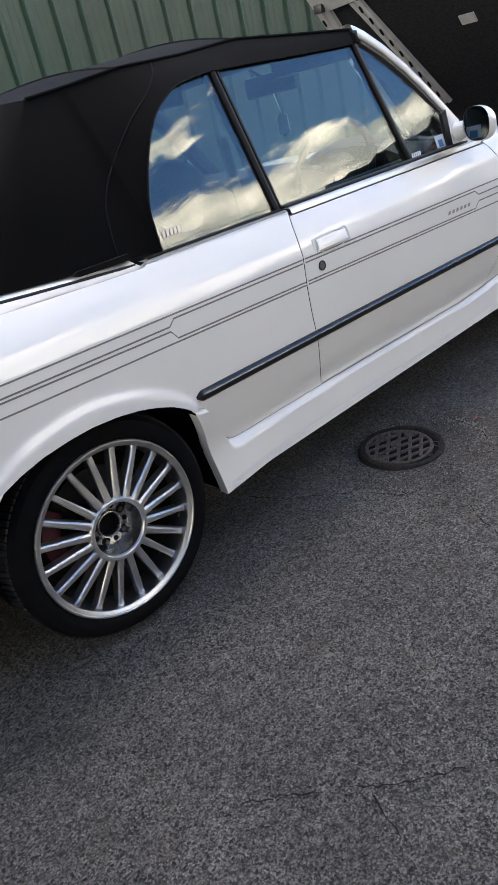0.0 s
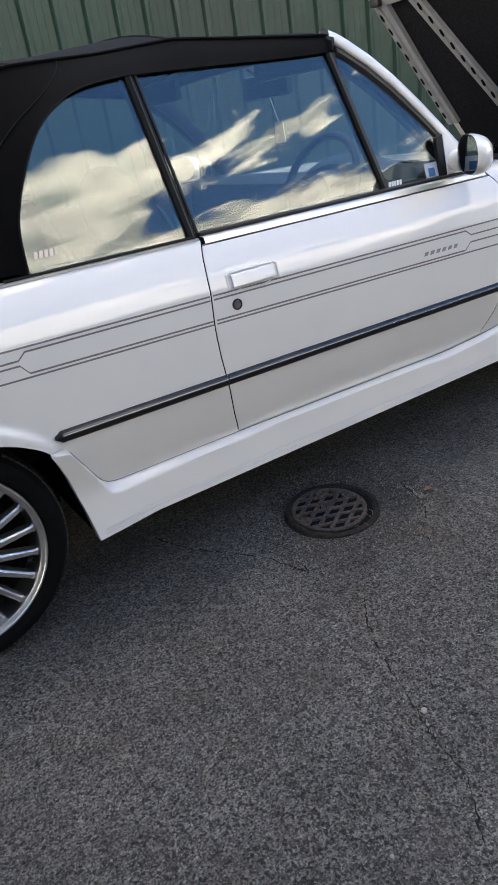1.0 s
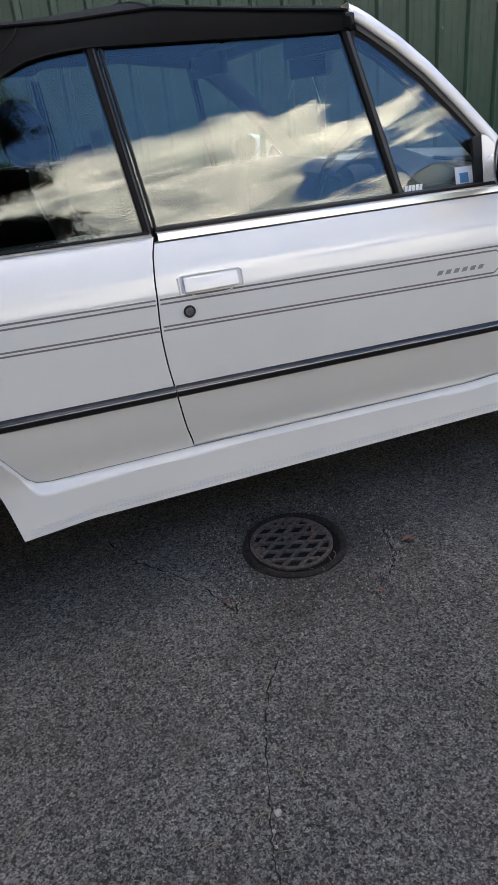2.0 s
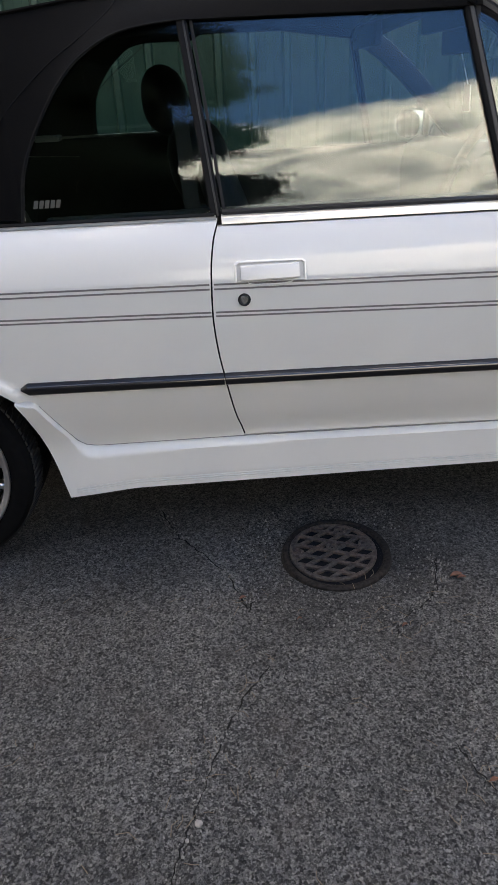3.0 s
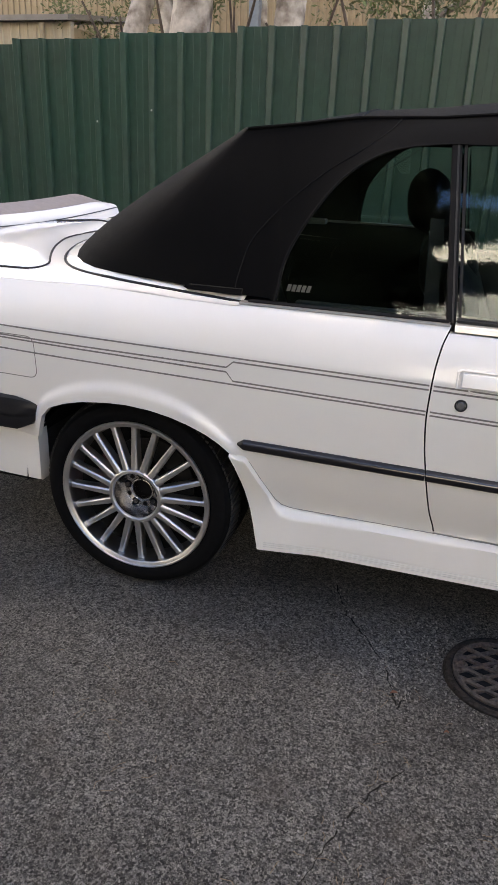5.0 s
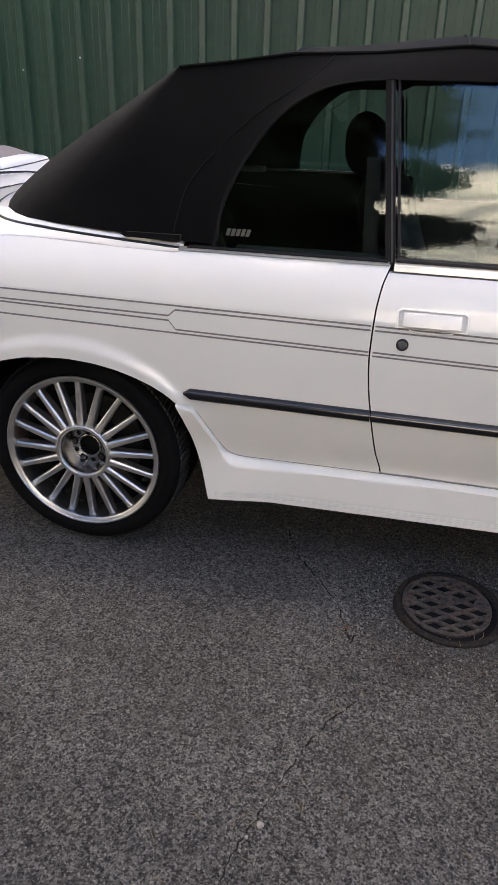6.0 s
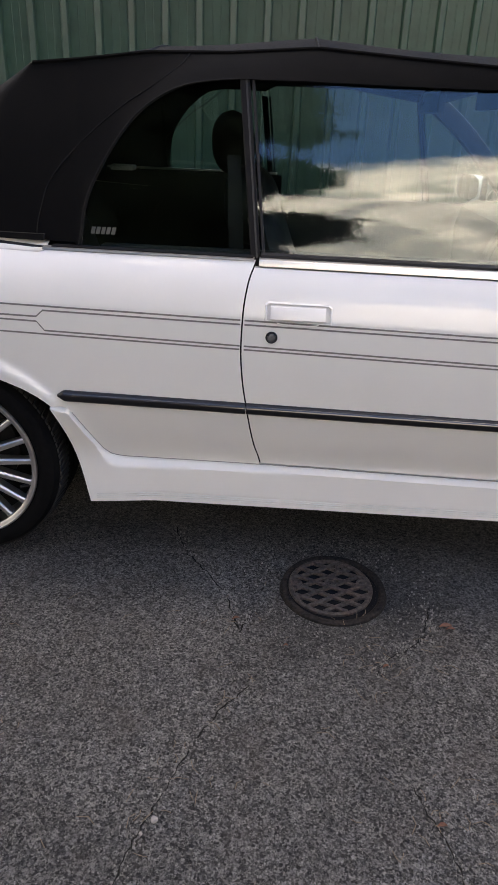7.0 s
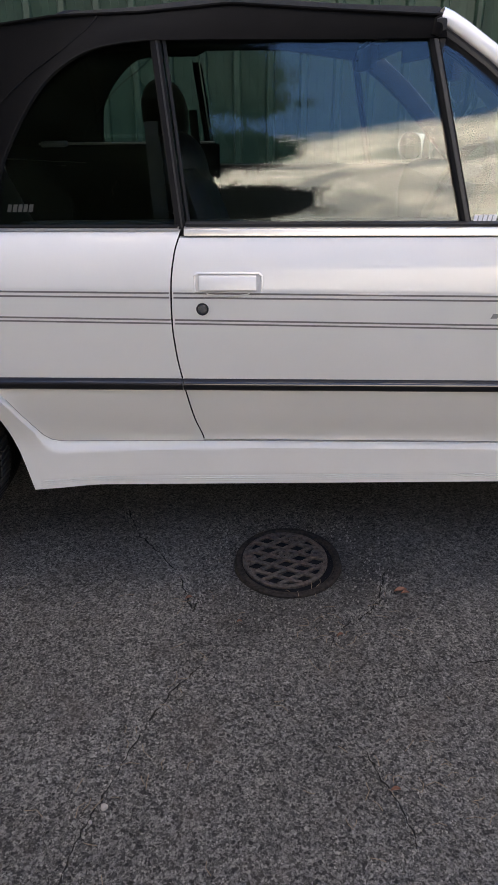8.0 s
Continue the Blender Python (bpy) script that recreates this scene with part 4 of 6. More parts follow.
STRIPE_XS = sorted(set(spread(-0.93, 0.775, 70) + [0.28, 0.298, 0.2805, 0.2975]))
for fn, side in ((line_a, 0), (line_b, 0), (line_c, 0), (line_d, 0)):
    on_both_sides("pinstripe", lambda fn=fn: ribbon([x for x in STRIPE_XS], fn, 0.0022), STRIPE, "thin grey-brown pinstripe", parent=QUARTER)
    on_both_sides("pinstripe", lambda fn=fn: ribbon(sorted(spread(0.785, 1.929, 44) + [1.71, 1.734]), fn, 0.0022), STRIPE, "thin grey-brown pinstripe", parent=DOORS)
    on_both_sides("pinstripe", lambda fn=fn: ribbon(spread(1.936, 3.05, 30), fn, 0.0022), STRIPE, "thin grey-brown pinstripe")


def badge_bars():
    """A row of plain slanted bars where the maker's lettering stands."""
    bm = bmesh.new()
    for k in range(6):
        x0 = 1.528 + k * 0.0255
        zc = 0.5 * (line_a(x0) + line_d(x0)) - 0.008
        sheet([[(x0 + 0.003 + w, flank(x0, zc) - 0.0010, zc + 0.0056), (x0 - 0.003 + w, flank(x0, zc) - 0.0010, zc - 0.0056)] for w in (0.0, 0.008, 0.016)], bm=bm)
    return bm


on_both_sides("badge", badge_bars, BADGE, "row of small grey bars between the pinstripes", parent=DOORS)


# dark strip that stands for the shade inside a door gap
def gap_fill(gap):
    def make():
        rows = []
        for z in spread(0.333, 0.872, 42):
            x = smooth(gap, z)
            rows.append([(x - 0.0019, flank(x, z) + 0.0012, z), (x, flank(x, z) + 0.0010, z), (x + 0.0019, flank(x, z) + 0.0012, z)])
        return sheet(rows)
    return make


on_both_sides("door_gap_shade", gap_fill(GAP), DARK, "dark strip for the shade in the door gap", parent=DOORS)
on_both_sides("door_gap_shade", gap_fill(GAP_F), DARK, "dark strip for the shade in the door gap", parent=DOORS)
on_both_sides("skirt_joint", lambda: tube([(x, flank(x, skirt_line(x)) + 0.0008, skirt_line(x) - 0.0012) for x in sorted(spread(0.342, 2.225, 70) + [0.409, 0.427])], 0.0013, sides=6), BADGE, "thin dark joint", parent=SKIRTS)


def moulding(xs, zc, half, out, blunt=0.0, point=None):
    """A rounded rub strip; point: the x at which it tapers to an end."""
    rows = []
    for x in xs:
        k = 1.0
        if point is not None:
            k = min(1.0, 0.20 + 0.80 * min(1.0, abs(x - point) / 0.017))
        z = zc(x)
        row = []
        for a, o in ((-1.0, 0.0), (-0.95, 0.55), (-0.70, 0.92), (-0.25, 1.0), (0.10, 0.97), (0.50, 0.80), (0.85, 0.55), (0.97, 0.3), (1.0, 0.0)):
            zz = z + half * a * k
            row.append((x, flank(x, zz) - out * o * (0.4 + 0.6 * k), zz))
        rows.append(row)
    bm = sheet(rows, (0, 0.004, 0))
    bmesh.ops.holes_fill(bm, edges=bm.edges[:], sides=12)
    return bm


def strip_z(x): return 0.5260 - 0.0160 * x
def strip_bead(x): return strip_z(x) + 0.0062


for lo, hi, pt, owner in ((0.312, 0.7938, 0.312, QUARTER), (0.7965, 1.912, None, DOORS), (1.922, 2.26, 2.26, None)):
    xs = sorted(spread(lo, lo + 0.03, 8) + spread(lo + 0.04, hi - 0.04, 26) + spread(hi - 0.03, hi, 8))
    rub = on_both_sides("rub_strip", lambda: moulding(xs, strip_z, 0.0155, 0.013, point=pt), TRIM, "black rubber rub strip with a glossy bead", parent=owner)
    bx = [x for x in xs if pt is None or abs(x - pt) > 0.015]

    def bead():
        rows = []
        for x in bx:
            z = strip_bead(x)
            y = flank(x, z) - 0.0105
            rows.append([(x, y + 0.0004, z - 0.0036), (x, y - 0.0024, z - 0.0028), (x, y - 0.0012, z + 0.0018), (x, y + 0.0016, z + 0.0042)])
        return sheet(rows, (0, 0.002, 0))

    # the bright bead lies in the strip's upper half
    on_both_sides("bead", bead, BEAD, "glossy black bead", parent=owner)


# waist trim
def waist(lo, hi, z_of, h, out, inward):
    def make():
        rows = []
        for x in spread(lo, hi, 24):
            z = z_of(x)
            y = flank(x, z - h / 2) + inward
            rows.append([(x, y + 0.002, z - h), (x, y - out * 1.25, z - h * 0.9), (x, y - out * 1.2, z - h * 0.75), (x, y - out * 0.4, z - h * 0.15), (x, y + 0.003, z), (x, y + 0.022, z + 0.001)])
        return sheet(rows, None)
    return make


on_both_sides("waist_trim", waist(0.292, 0.800, lambda x: belt(x) - 0.001, 0.0060, 0.003, 0.0), DULL_TRIM, "bright metal waist trim", parent=QUARTER)
on_both_sides("waist_trim", waist(0.812, 1.855, lambda x: belt(x), 0.0175, 0.0052, 0.0), CHROME, "bright metal waist trim", parent=DOORS)
on_both_sides("window_seal", waist(0.312, 0.797, lambda x: belt(x) + 0.0020, 0.004, 0.001, 0.006), POST, "black window seal", parent=QUARTER)
on_both_sides("window_seal", waist(0.815, 1.80, lambda x: belt(x) + 0.0085, 0.010, 0.001, 0.008), BLACK, "black window seal", parent=DOORS)


# door handle and lock
def handle_frame():
    bm = bmesh.new()
    y0 = flank(0.91, 0.766)
    ring_out = [(0.832, 0.747), (0.992, 0.744), (0.992, 0.783), (0.984, 0.789), (0.840, 0.791), (0.832, 0.785)]
    cx, cz = 0.912, 0.767
    rows = []
    for k, o in ((1.0, 0.0), (0.995, 0.004), (0.965, 0.0062), (0.935, 0.004), (0.925, -0.004)):
        rows.append([(cx + (x - cx) * k, flank(x, z) - o, cz + (z - cz) * (k if k > 0.99 else k - 0.06)) for x, z in ring_out])
    return sheet(rows, bm=bm, loop=True)


def handle_paddle():
    rows = []
    for i in range(9):
        x = 0.846 + (0.976 - 0.846) * i / 8
        e = 1 - 0.25 * (abs(i - 4) / 4) ** 4
        rows.append([(x, flank(x, 0.784) - 0.002, 0.7835), (x, flank(x, 0.78) - 0.008 * e, 0.7810), (x, flank(x, 0.768) - 0.0115 * e, 0.768), (x, flank(x, 0.755) - 0.011 * e, 0.7535), (x, flank(x, 0.75) - 0.006 * e, 0.7500), (x, flank(x, 0.75) + 0.006, 0.7495)])
    return sheet(rows, (0, 0.006, 0))


def handle_cup():
    rows = []
    for i in range(11):
        a = math.pi * i / 10
        x = 0.912 - 0.052 * math.cos(a)
        dz = 0.0135 * math.sin(a) ** 0.6
        rows.append([(x, flank(x, 0.748) - 0.0012, 0.7485 - dz), (x, flank(x, 0.745) - 0.0025, 0.7495 - dz * 0.86), (x, flank(x, 0.745) + 0.001, 0.7505 - dz * 0.7)])
    return sheet(rows)


# plate on the door skin, coloured as the shade round the paddle
def handle_shade():
    return sheet([[(x, flank(x, z) - 0.0009, z) for z in (0.7475, 0.760, 0.775, 0.7865)] for x in spread(0.836, 0.988, 6)])


on_both_sides("door_handle", handle_frame, PAINT, "white pull-up door handle", parent=DOORS)
on_both_sides("handle_paddle", handle_paddle, PAINT, parent=DOORS)
on_both_sides("handle_shade", handle_shade, PAINT_SHADE, "dim plate painted as the shade behind the paddle", parent=DOORS)
on_both_sides("handle_cup", handle_cup, PAINT, parent=DOORS)
ly = flank(0.851, 0.707)
on_both_sides("door_lock", lambda: lathe([(0.0145, 0.004), (0.0145, -0.003), (0.0125, -0.0045), (0.0105, -0.003), (0.010, 0.001)], (0.851, ly, 0.707), "y", 32), BLACK, "round black lock ring", parent=DOORS)
on_both_sides("lock_barrel", lambda: disc(lathe([(0.0098, 0.004), (0.0098, -0.0022), (0.0088, -0.003)], (0.851, ly, 0.707), "y", 32), (0.851, ly - 0.0031, 0.707), 0.0088), DULL, "metal lock barrel", parent=DOORS)

# fuel flap on the near side only
flap_x, flap_z = (-0.272, -0.47), (0.627, 0.745)


def flap_outline(grow):
    pts = []
    r = 0.022
    for cx, cz, a0 in ((flap_x[0] - r, flap_z[0] + r, -90), (flap_x[0] - r, flap_z[1] - r, 0), (flap_x[1] + r, flap_z[1] - r, 90), (flap_x[1] + r, flap_z[0] + r, 180)):
        for k in range(5):
            a = radians(a0 + 22.5 * k)
            pts.append((cx + (r + grow) * math.cos(a), cz + (r + grow) * math.sin(a)))
    return pts


rows = [[(x, flank(x, z) - o, z) for x, z in flap_outline(g)] for g, o in ((0.0012, 0.0006), (-0.0012, 0.0006))]
part("fuel_flap", sheet(rows, loop=True), STRIPE, QUARTER[0], "thin dark shut line of the fuel flap")


# wheels
def wheel(x, far):
    """An alloy wheel with twenty thin spokes and a polished deep lip. Built for the near side; turned round for the far one."""
    cz = 0.296
    rim = lathe([(0.226, 0.006), (0.2305, 0.002), (0.2315, -0.003), (0.2298, -0.0066), (0.2262, -0.0070), (0.2242, -0.0040), (0.2160, -0.0010), (0.2142, 0.0010), (0.2136, 0.0040)], (0, 0, 0), "y", 80)
    w = part("wheel", rim, ALLOY, car, "alloy wheel with twenty thin spokes and polished lip", 30)
    w.location = (x, 0.028 if not far else WID - 0.028, cz)
    if far:
        w.rotation_euler = (0, 0, math.pi)
    tyre = lathe([(0.2265, 0.008), (0.232, 0.000), (0.238, -0.004), (0.250, -0.007), (0.263, -0.006), (0.276, 0.000), (0.2840, 0.010), (0.2885, 0.022), (0.2905, 0.045), (0.2910, 0.072),
                  (0.2935, 0.077), (0.2935, 0.081), (0.2970, 0.083), (0.2975, 0.110), (0.2945, 0.112), (0.2945, 0.118), (0.2975, 0.120), (0.2972, 0.150), (0.2972, 0.192), (0.290, 0.222), (0.262, 0.245), (0.228, 0.225)], (0, 0, 0), "y", 96)
    part("barrel", lathe([(0.2137, 0.0040), (0.2128, 0.0120), (0.2100, 0.034), (0.2050, 0.066)], (0, 0, 0), "y", 80), BARREL, w, "brushed rim barrel", 30)
    # the barrel turns darker beyond 66 mm of depth
    part("inner_barrel", lathe([(0.2051, 0.066), (0.2000, 0.076), (0.1920, 0.10), (0.1850, 0.14), (0.190, 0.17), (0.215, 0.205)], (0, 0, 0), "y", 64), DISC_IRON, w, "dark inner barrel", 30)
    part("tyre", tyre, TYRE, w, "low-profile black tyre", 25)
    tread = bmesh.new()
    for k in range(104):
        a = 2 * math.pi * k / 104
        rot = Matrix.Rotation(a, 4, "Y")
        own = box((-0.0072, 0.018, 0.2870), (0.0072, 0.070, 0.2988), 0.002, seg=1)
        for v in own.verts:
            k2 = (v.co.y - 0.014) / 0.056
            v.co.z -= 0.0090 * max(0.0, 1 - k2) ** 1.8
            v.co.x += 0.010 * (1 - k2)
            v.co = rot @ v.co
        me = bpy.data.meshes.new("tmp")
        own.to_mesh(me)
        own.free()
        tread.from_mesh(me)
        bpy.data.meshes.remove(me)
    part("shoulder_tread", tread, TREAD, w, "blocky tyre shoulder tread")
    # spokes share one mesh
    s = bmesh.new()
    prof = [(0.074, 0.0106, -0.0006, 0.034), (0.086, 0.0102, 0.0022, 0.034), (0.110, 0.0096, 0.0048, 0.034), (0.150, 0.0088, 0.0082, 0.032), (0.185, 0.0081, 0.0115, 0.030), (0.203, 0.0080, 0.0132, 0.028), (0.2130, 0.0108, 0.0150, 0.026)]
    rws = []
    for r, hw, y, dp in prof:
        rws.append([(-hw * 0.92, y + dp, r), (-hw, y + 0.0046, r), (-hw * 0.74, y + 0.0012, r), (-hw * 0.52, y, r), (hw * 0.52, y, r), (hw * 0.74, y + 0.0012, r), (hw, y + 0.0046, r), (hw * 0.92, y + dp, r)])
    sheet(rws, bm=s)
    spoke_mesh = finish(s, "spoke", ALLOY, 28)
    for k in range(20):
        sp = new("spoke", spoke_mesh)
        sp.parent = w
        sp.rotation_euler = (0, 2 * math.pi * (k + 0.9) / 20, 0)
    ring = lathe([(0.0860, 0.036), (0.0858, 0.0080), (0.0840, 0.0028), (0.0800, -0.0004), (0.0735, 0.0000), (0.0705, 0.0030), (0.0695, 0.0080)], (0, 0, 0), "y", 56)
    part("hub_ring", ring, ALLOY, w, "silver ring that carries the spokes")
    hub = lathe([(0.0696, 0.0078), (0.0680, 0.0160), (0.0655, 0.034), (0.0620, 0.050), (0.0570, 0.0560)], (0, 0, 0), "y", 56)
    lathe([(0.0575, 0.0560), (0.0390, 0.0562), (0.0372, 0.0540), (0.0355, 0.0480), (0.0325, 0.0472), (0.0300, 0.0500), (0.0292, 0.0560), (0.0290, 0.100)], (0, 0, 0), "y", 48, hub)
    part("hub", hub, DISH, w, "polished hub with a deep sunken centre")
    part("hub_bore", disc(bmesh.new(), (0, 0.082, 0), 0.0292), DARK, w, "dark open centre bore")
    for k in range(10):
        a = 2 * math.pi * k / 10 + 0.45
        bx, bz = 0.0480 * math.cos(a), 0.0480 * math.sin(a)
        hole = 0.0098 if k % 2 == 0 else 0.0058
        part("lug_hole", disc(lathe([(hole * 1.2, 0.0548), (hole * 1.1, 0.0545), (hole, 0.0552)], (bx, 0, bz), "y", 20), (bx, 0.0552, bz), hole), DARK, w)
        if k % 2 == 0:
            part("wheel_bolt", disc(lathe([(0.0068, 0.059), (0.0068, 0.0500), (0.0054, 0.0480)], (bx, 0, bz), "y", 6), (bx, 0.0482, bz), 0.0054, seg=6), IRON, w, "steel wheel bolt", 20)
    part("valve", tube([(0.190, 0.028, -0.072), (0.176, 0.006, -0.067)], 0.0042), BLACK, w)
    # black disc standing in for the shade deep inside the rim
    part("barrel_shadow", disc(bmesh.new(), (0, 0.127, 0), 0.1870), DARK, w, "black disc for the shade inside the rim")
    part("brake_disc", lathe([(0.075, 0.095), (0.075, 0.108), (0.142, 0.108), (0.142, 0.122)], (0, 0, 0), "y", 48), DISC_IRON, w, "dark iron brake disc")
    cal = bmesh.new()
    rw = []
    for k in range(9):
        a = radians(140 + 56 * k / 8)
        rw.append([(r * math.cos(a), y, r * math.sin(a)) for r, y in ((0.112, 0.112), (0.114, 0.094), (0.136, 0.088), (0.164, 0.092), (0.168, 0.112))])
    sheet(rw, bm=cal)
    part("brake_caliper", cal, RED, w, "red painted brake caliper")
    return w


for wx in (0.0, BASE):
    for far in (False, True):
        wheel(wx, far)


# wheel wells and floor
def well(cx):
    rows = []
    for k in range(17):
        a = math.pi * k / 16
        x, z = cx + 0.375 * math.cos(a), 0.27 + 0.335 * math.sin(a)
        rows.append([(x, 0.055, z), (x, 0.42, z)])
    bm = sheet(rows)
    rows = [[(cx - 0.375, 0.42, 0.15), (cx + 0.375, 0.42, 0.15)], [(cx - 0.375, 0.42, 0.62), (cx + 0.375, 0.42, 0.62)]]
    sheet(rows, bm=bm)
    return bm


on_both_sides("wheel_well", lambda: well(0.0), DARK, "dark rear wheel housing")
on_both_sides("wheel_well", lambda: well(BASE), DARK, "dark front wheel housing")
def arch_liner(flip):
    def make():
        rows = [[(BASE - x if flip else x, y, z) for y in (0.072, 0.20, 0.42)] for x, z in ((0.300, 0.50), (0.318, 0.41), (0.347, 0.295), (0.366, 0.195))]
        return sheet(rows)
    return make


on_both_sides("arch_liner", arch_liner(False), DARK, "dark wheel arch liner")
on_both_sides("arch_liner", arch_liner(True), DARK, "dark wheel arch liner")
# added box keeps light off the ground under the tail
part("boot_shade_box", box((-0.93, 0.11, 0.24), (-0.37, WID - 0.11, 0.31), 0.02), DARK, car, "dark box added under the boot to block light")
part("underbody", box((-0.9, 0.43, 0.20), (3.2, WID - 0.43, 0.30), 0.02), DARK, car, "dark underbody")
part("floor_pan", box((0.40, 0.10, 0.21), (2.17, WID - 0.10, 0.32), 0.01), DARK, car, "dark floor pan")
on_both_sides("inner_side", lambda: box((0.42, 0.092, 0.32), (1.84, 0.125, 0.889), 0.006), PLASTIC, "dark door lining")
lining = part("quarter_lining", box((-0.05, WID - 0.165, 0.60), (0.84, WID - 0.13, 0.974), 0.012), DARK, car, "dark rear side lining")
part("lining_strip", box((0.10, WID - 0.16, 0.9745), (0.82, WID - 0.145, 0.983), 0.002), GREY_PLASTIC, lining, "metal strip along the lining")
on_both_sides("inner_side", lambda: box((-0.35, 0.10, 0.62), (0.42, 0.13, 0.862), 0.004), PLASTIC, "dark side lining")
part("rear_bulkhead", box((-0.36, 0.10, 0.32), (-0.33, WID - 0.10, 0.88), 0.004), PLASTIC, car, "dark rear bulkhead")

# rear bumper
def bumper_strip():
    rows = []
    for x in spread(-0.264, -0.98, 16):
        k = min(1, (-0.262 - x) / 0.075 + 0.1)
        zc = 0.515 + 0.03 * (1 - k)
        top, low = 0.535 + 0.030 * min(1, k), 0.535 - 0.075 * min(1, k)
        y = flank(min(-0.42, x), 0.52)
        row = []
        for v, o in ((0, 0.0), (0.08, 0.022), (0.25, 0.030), (0.5, 0.032), (0.62, 0.024), (0.85, 0.026), (0.96, 0.02), (1, 0.0)):
            z = top + (low - top) * v
            row.append((x, y - o * k, z))
        rows.append(row)
    return sheet(rows, (0, 0.03, 0))


def bumper_skirt():
    rows = []
    for x in spread(-0.318, -0.98, 14):
        y = 0.045 + plan(x)
        rows.append([(x, y + 0.02, 0.452), (x, y - 0.006, 0.446), (x, y - 0.004, 0.40), (x - 0.004, y + 0.002, 0.33), (x - 0.010, y + 0.010, 0.280), (x - 0.014, y + 0.024, 0.272), (x - 0.014, y + 0.10, 0.272)])
    return sheet(rows, (0, 0.05, 0))


on_both_sides("rear_bumper", bumper_strip, TRIM, "black rubber-faced rear bumper")
on_both_sides("bumper_skirt", bumper_skirt, PAINT, "white lower bumper skirt")
part("rear_panel", box((-0.975, 0.10, 0.30), (-0.94, WID - 0.10, 0.88), 0.015), PAINT, car, "white rear panel")
part("rear_bumper", box((-1.03, 0.07, 0.46), (-0.965, WID - 0.07, 0.565), 0.02), TRIM, car, "black rubber-faced rear bumper")
part("front_panel", box((3.27, 0.14, 0.42), (3.33, WID - 0.14, 0.74), 0.02), PAINT, car, "white nose panel")
part("front_bumper", box((3.24, 0.06, 0.26), (3.42, WID - 0.06, 0.50), 0.04), PAINT, car, "white front bumper")


# rear deck, boot lid and spoiler
def deck_z(x, y):
    s = min(1, abs((y - WID / 2) / (WID / 2 - 0.06)))
    rise = lerp([(-0.96, 0.030), (-0.5, 0.042), (0.0, 0.045), (0.30, 0.03)], x)
    return quarter_top(x) + rise * (1 - s ** 2.6) + 0.010 * min(1, (1 - s) * 18)


rows = []
for x in spread(-0.955, 0.292, 36):
    y0 = flank(x, quarter_top(x)) + 0.0005
    rows.append([(x, y0 + (WID - 2 * y0) * (0.5 - 0.5 * math.cos(math.pi * k / 30)), 0) for k in range(31)])
rows = [[(x, y, deck_z(x, y) if 0 < k < 30 else quarter_top(x)) for k, (x, y, _) in enumerate(r)] for r in rows]
part("rear_deck", sheet([r for r in rows if r[0][0] < -0.27]), PAINT, car, "gloss white rear deck", 60)
on_both_sides("deck_flange", lambda: sheet([r[:9] for r in rows if r[0][0] > -0.31]), PAINT, "white body flange beside the soft top", angle=60)

# U-shaped line of the hood-well cover and the seal along it
U_LINE = [(0.288, 0.072), (0.20, 0.080), (0.10, 0.086), (0.0, 0.092), (-0.095, 0.102), (-0.178, 0.126), (-0.244, 0.164), (-0.297, 0.220), (-0.337, 0.292), (-0.370, 0.380), (-0.402, 0.50), (-0.425, 0.65), (-0.435, 0.82)]
U_LINE = flowing(U_LINE, 4)
U_FULL = U_LINE + [(x, WID - y) for x, y in reversed(U_LINE[:-1])]


def inset(x, y, d):
    """Moves a point of the U line towards its inside."""
    if x > -0.1:
        k = (0.0, 1.0)
    else:
        v = Vector((0.15 - x, (WID / 2 - y)))
        v = Vector((v.x * 0.9, v.y)).normalized()
        k = (v.x, v.y)
    if y > WID / 2:
        k = (k[0], -abs(k[1]))
    else:
        k = (k[0], abs(k[1]))
    return x + k[0] * d, y + k[1] * d


rows = []
for x, y in U_FULL:
    row = []
    for d, h in ((0.004, 0.000), (0.007, 0.006), (0.014, 0.009), (0.05, 0.013), (0.12, 0.016)):
        px, py = inset(x, y, d)
        row.append((px, py, deck_z(min(x, 0.28), y if d < 0.03 else py) + h))
    rows.append(row)
cover = part("hood_well_cover", sheet(rows), PAINT, car, "white cover band round the base of the soft top", 60)
part("cover_seal", tube([(x, y, deck_z(min(x, 0.28), y) + 0.0012) for x, y in U_FULL], 0.0038), BLACK, cover, "black rubber seal")


BOOT_FRONT = [(0.112, -0.40), (0.114, -0.365), (0.124, -0.340), (0.150, -0.328), (0.185, -0.332), (0.25, -0.368), (0.34, -0.415), (0.45, -0.462), (0.60, -0.510), (0.82, -0.530)]


def boot_front(y):
    return lerp(BOOT_FRONT, min(y, WID - y))


def round_off(r):
    return 1 - (1 - max(0.0, min(1.0, r))) ** 2.4


def boot_z(x, y):
    side = round_off((min(y, WID - y) - 0.112) / 0.15)
    fore = round_off((boot_front(y) - x) / 0.11)
    return deck_z(x, y) + 0.003 + 0.028 * side * fore


bys = sorted(spread(0.112, 0.30, 16) + spread(0.33, WID - 0.33, 20) + spread(WID - 0.30, WID - 0.112, 16))
rows = []
for y in bys:
    f = boot_front(y)
    rows.append([(x, y, boot_z(x, y)) for x in [-0.955 + (f + 0.955) * (1 - (1 - k / 24) ** 1.6) for k in range(25)]])
boot = part("boot_lid", sheet(rows, (0, 0, -0.02)), PAINT, car, "gloss white boot lid", 60)
bo = [(-0.955, 0.1105)] + [(x, y) for y, x in BOOT_FRONT]
bo = bo + [(x, WID - y) for x, y in reversed(bo[:-1])]
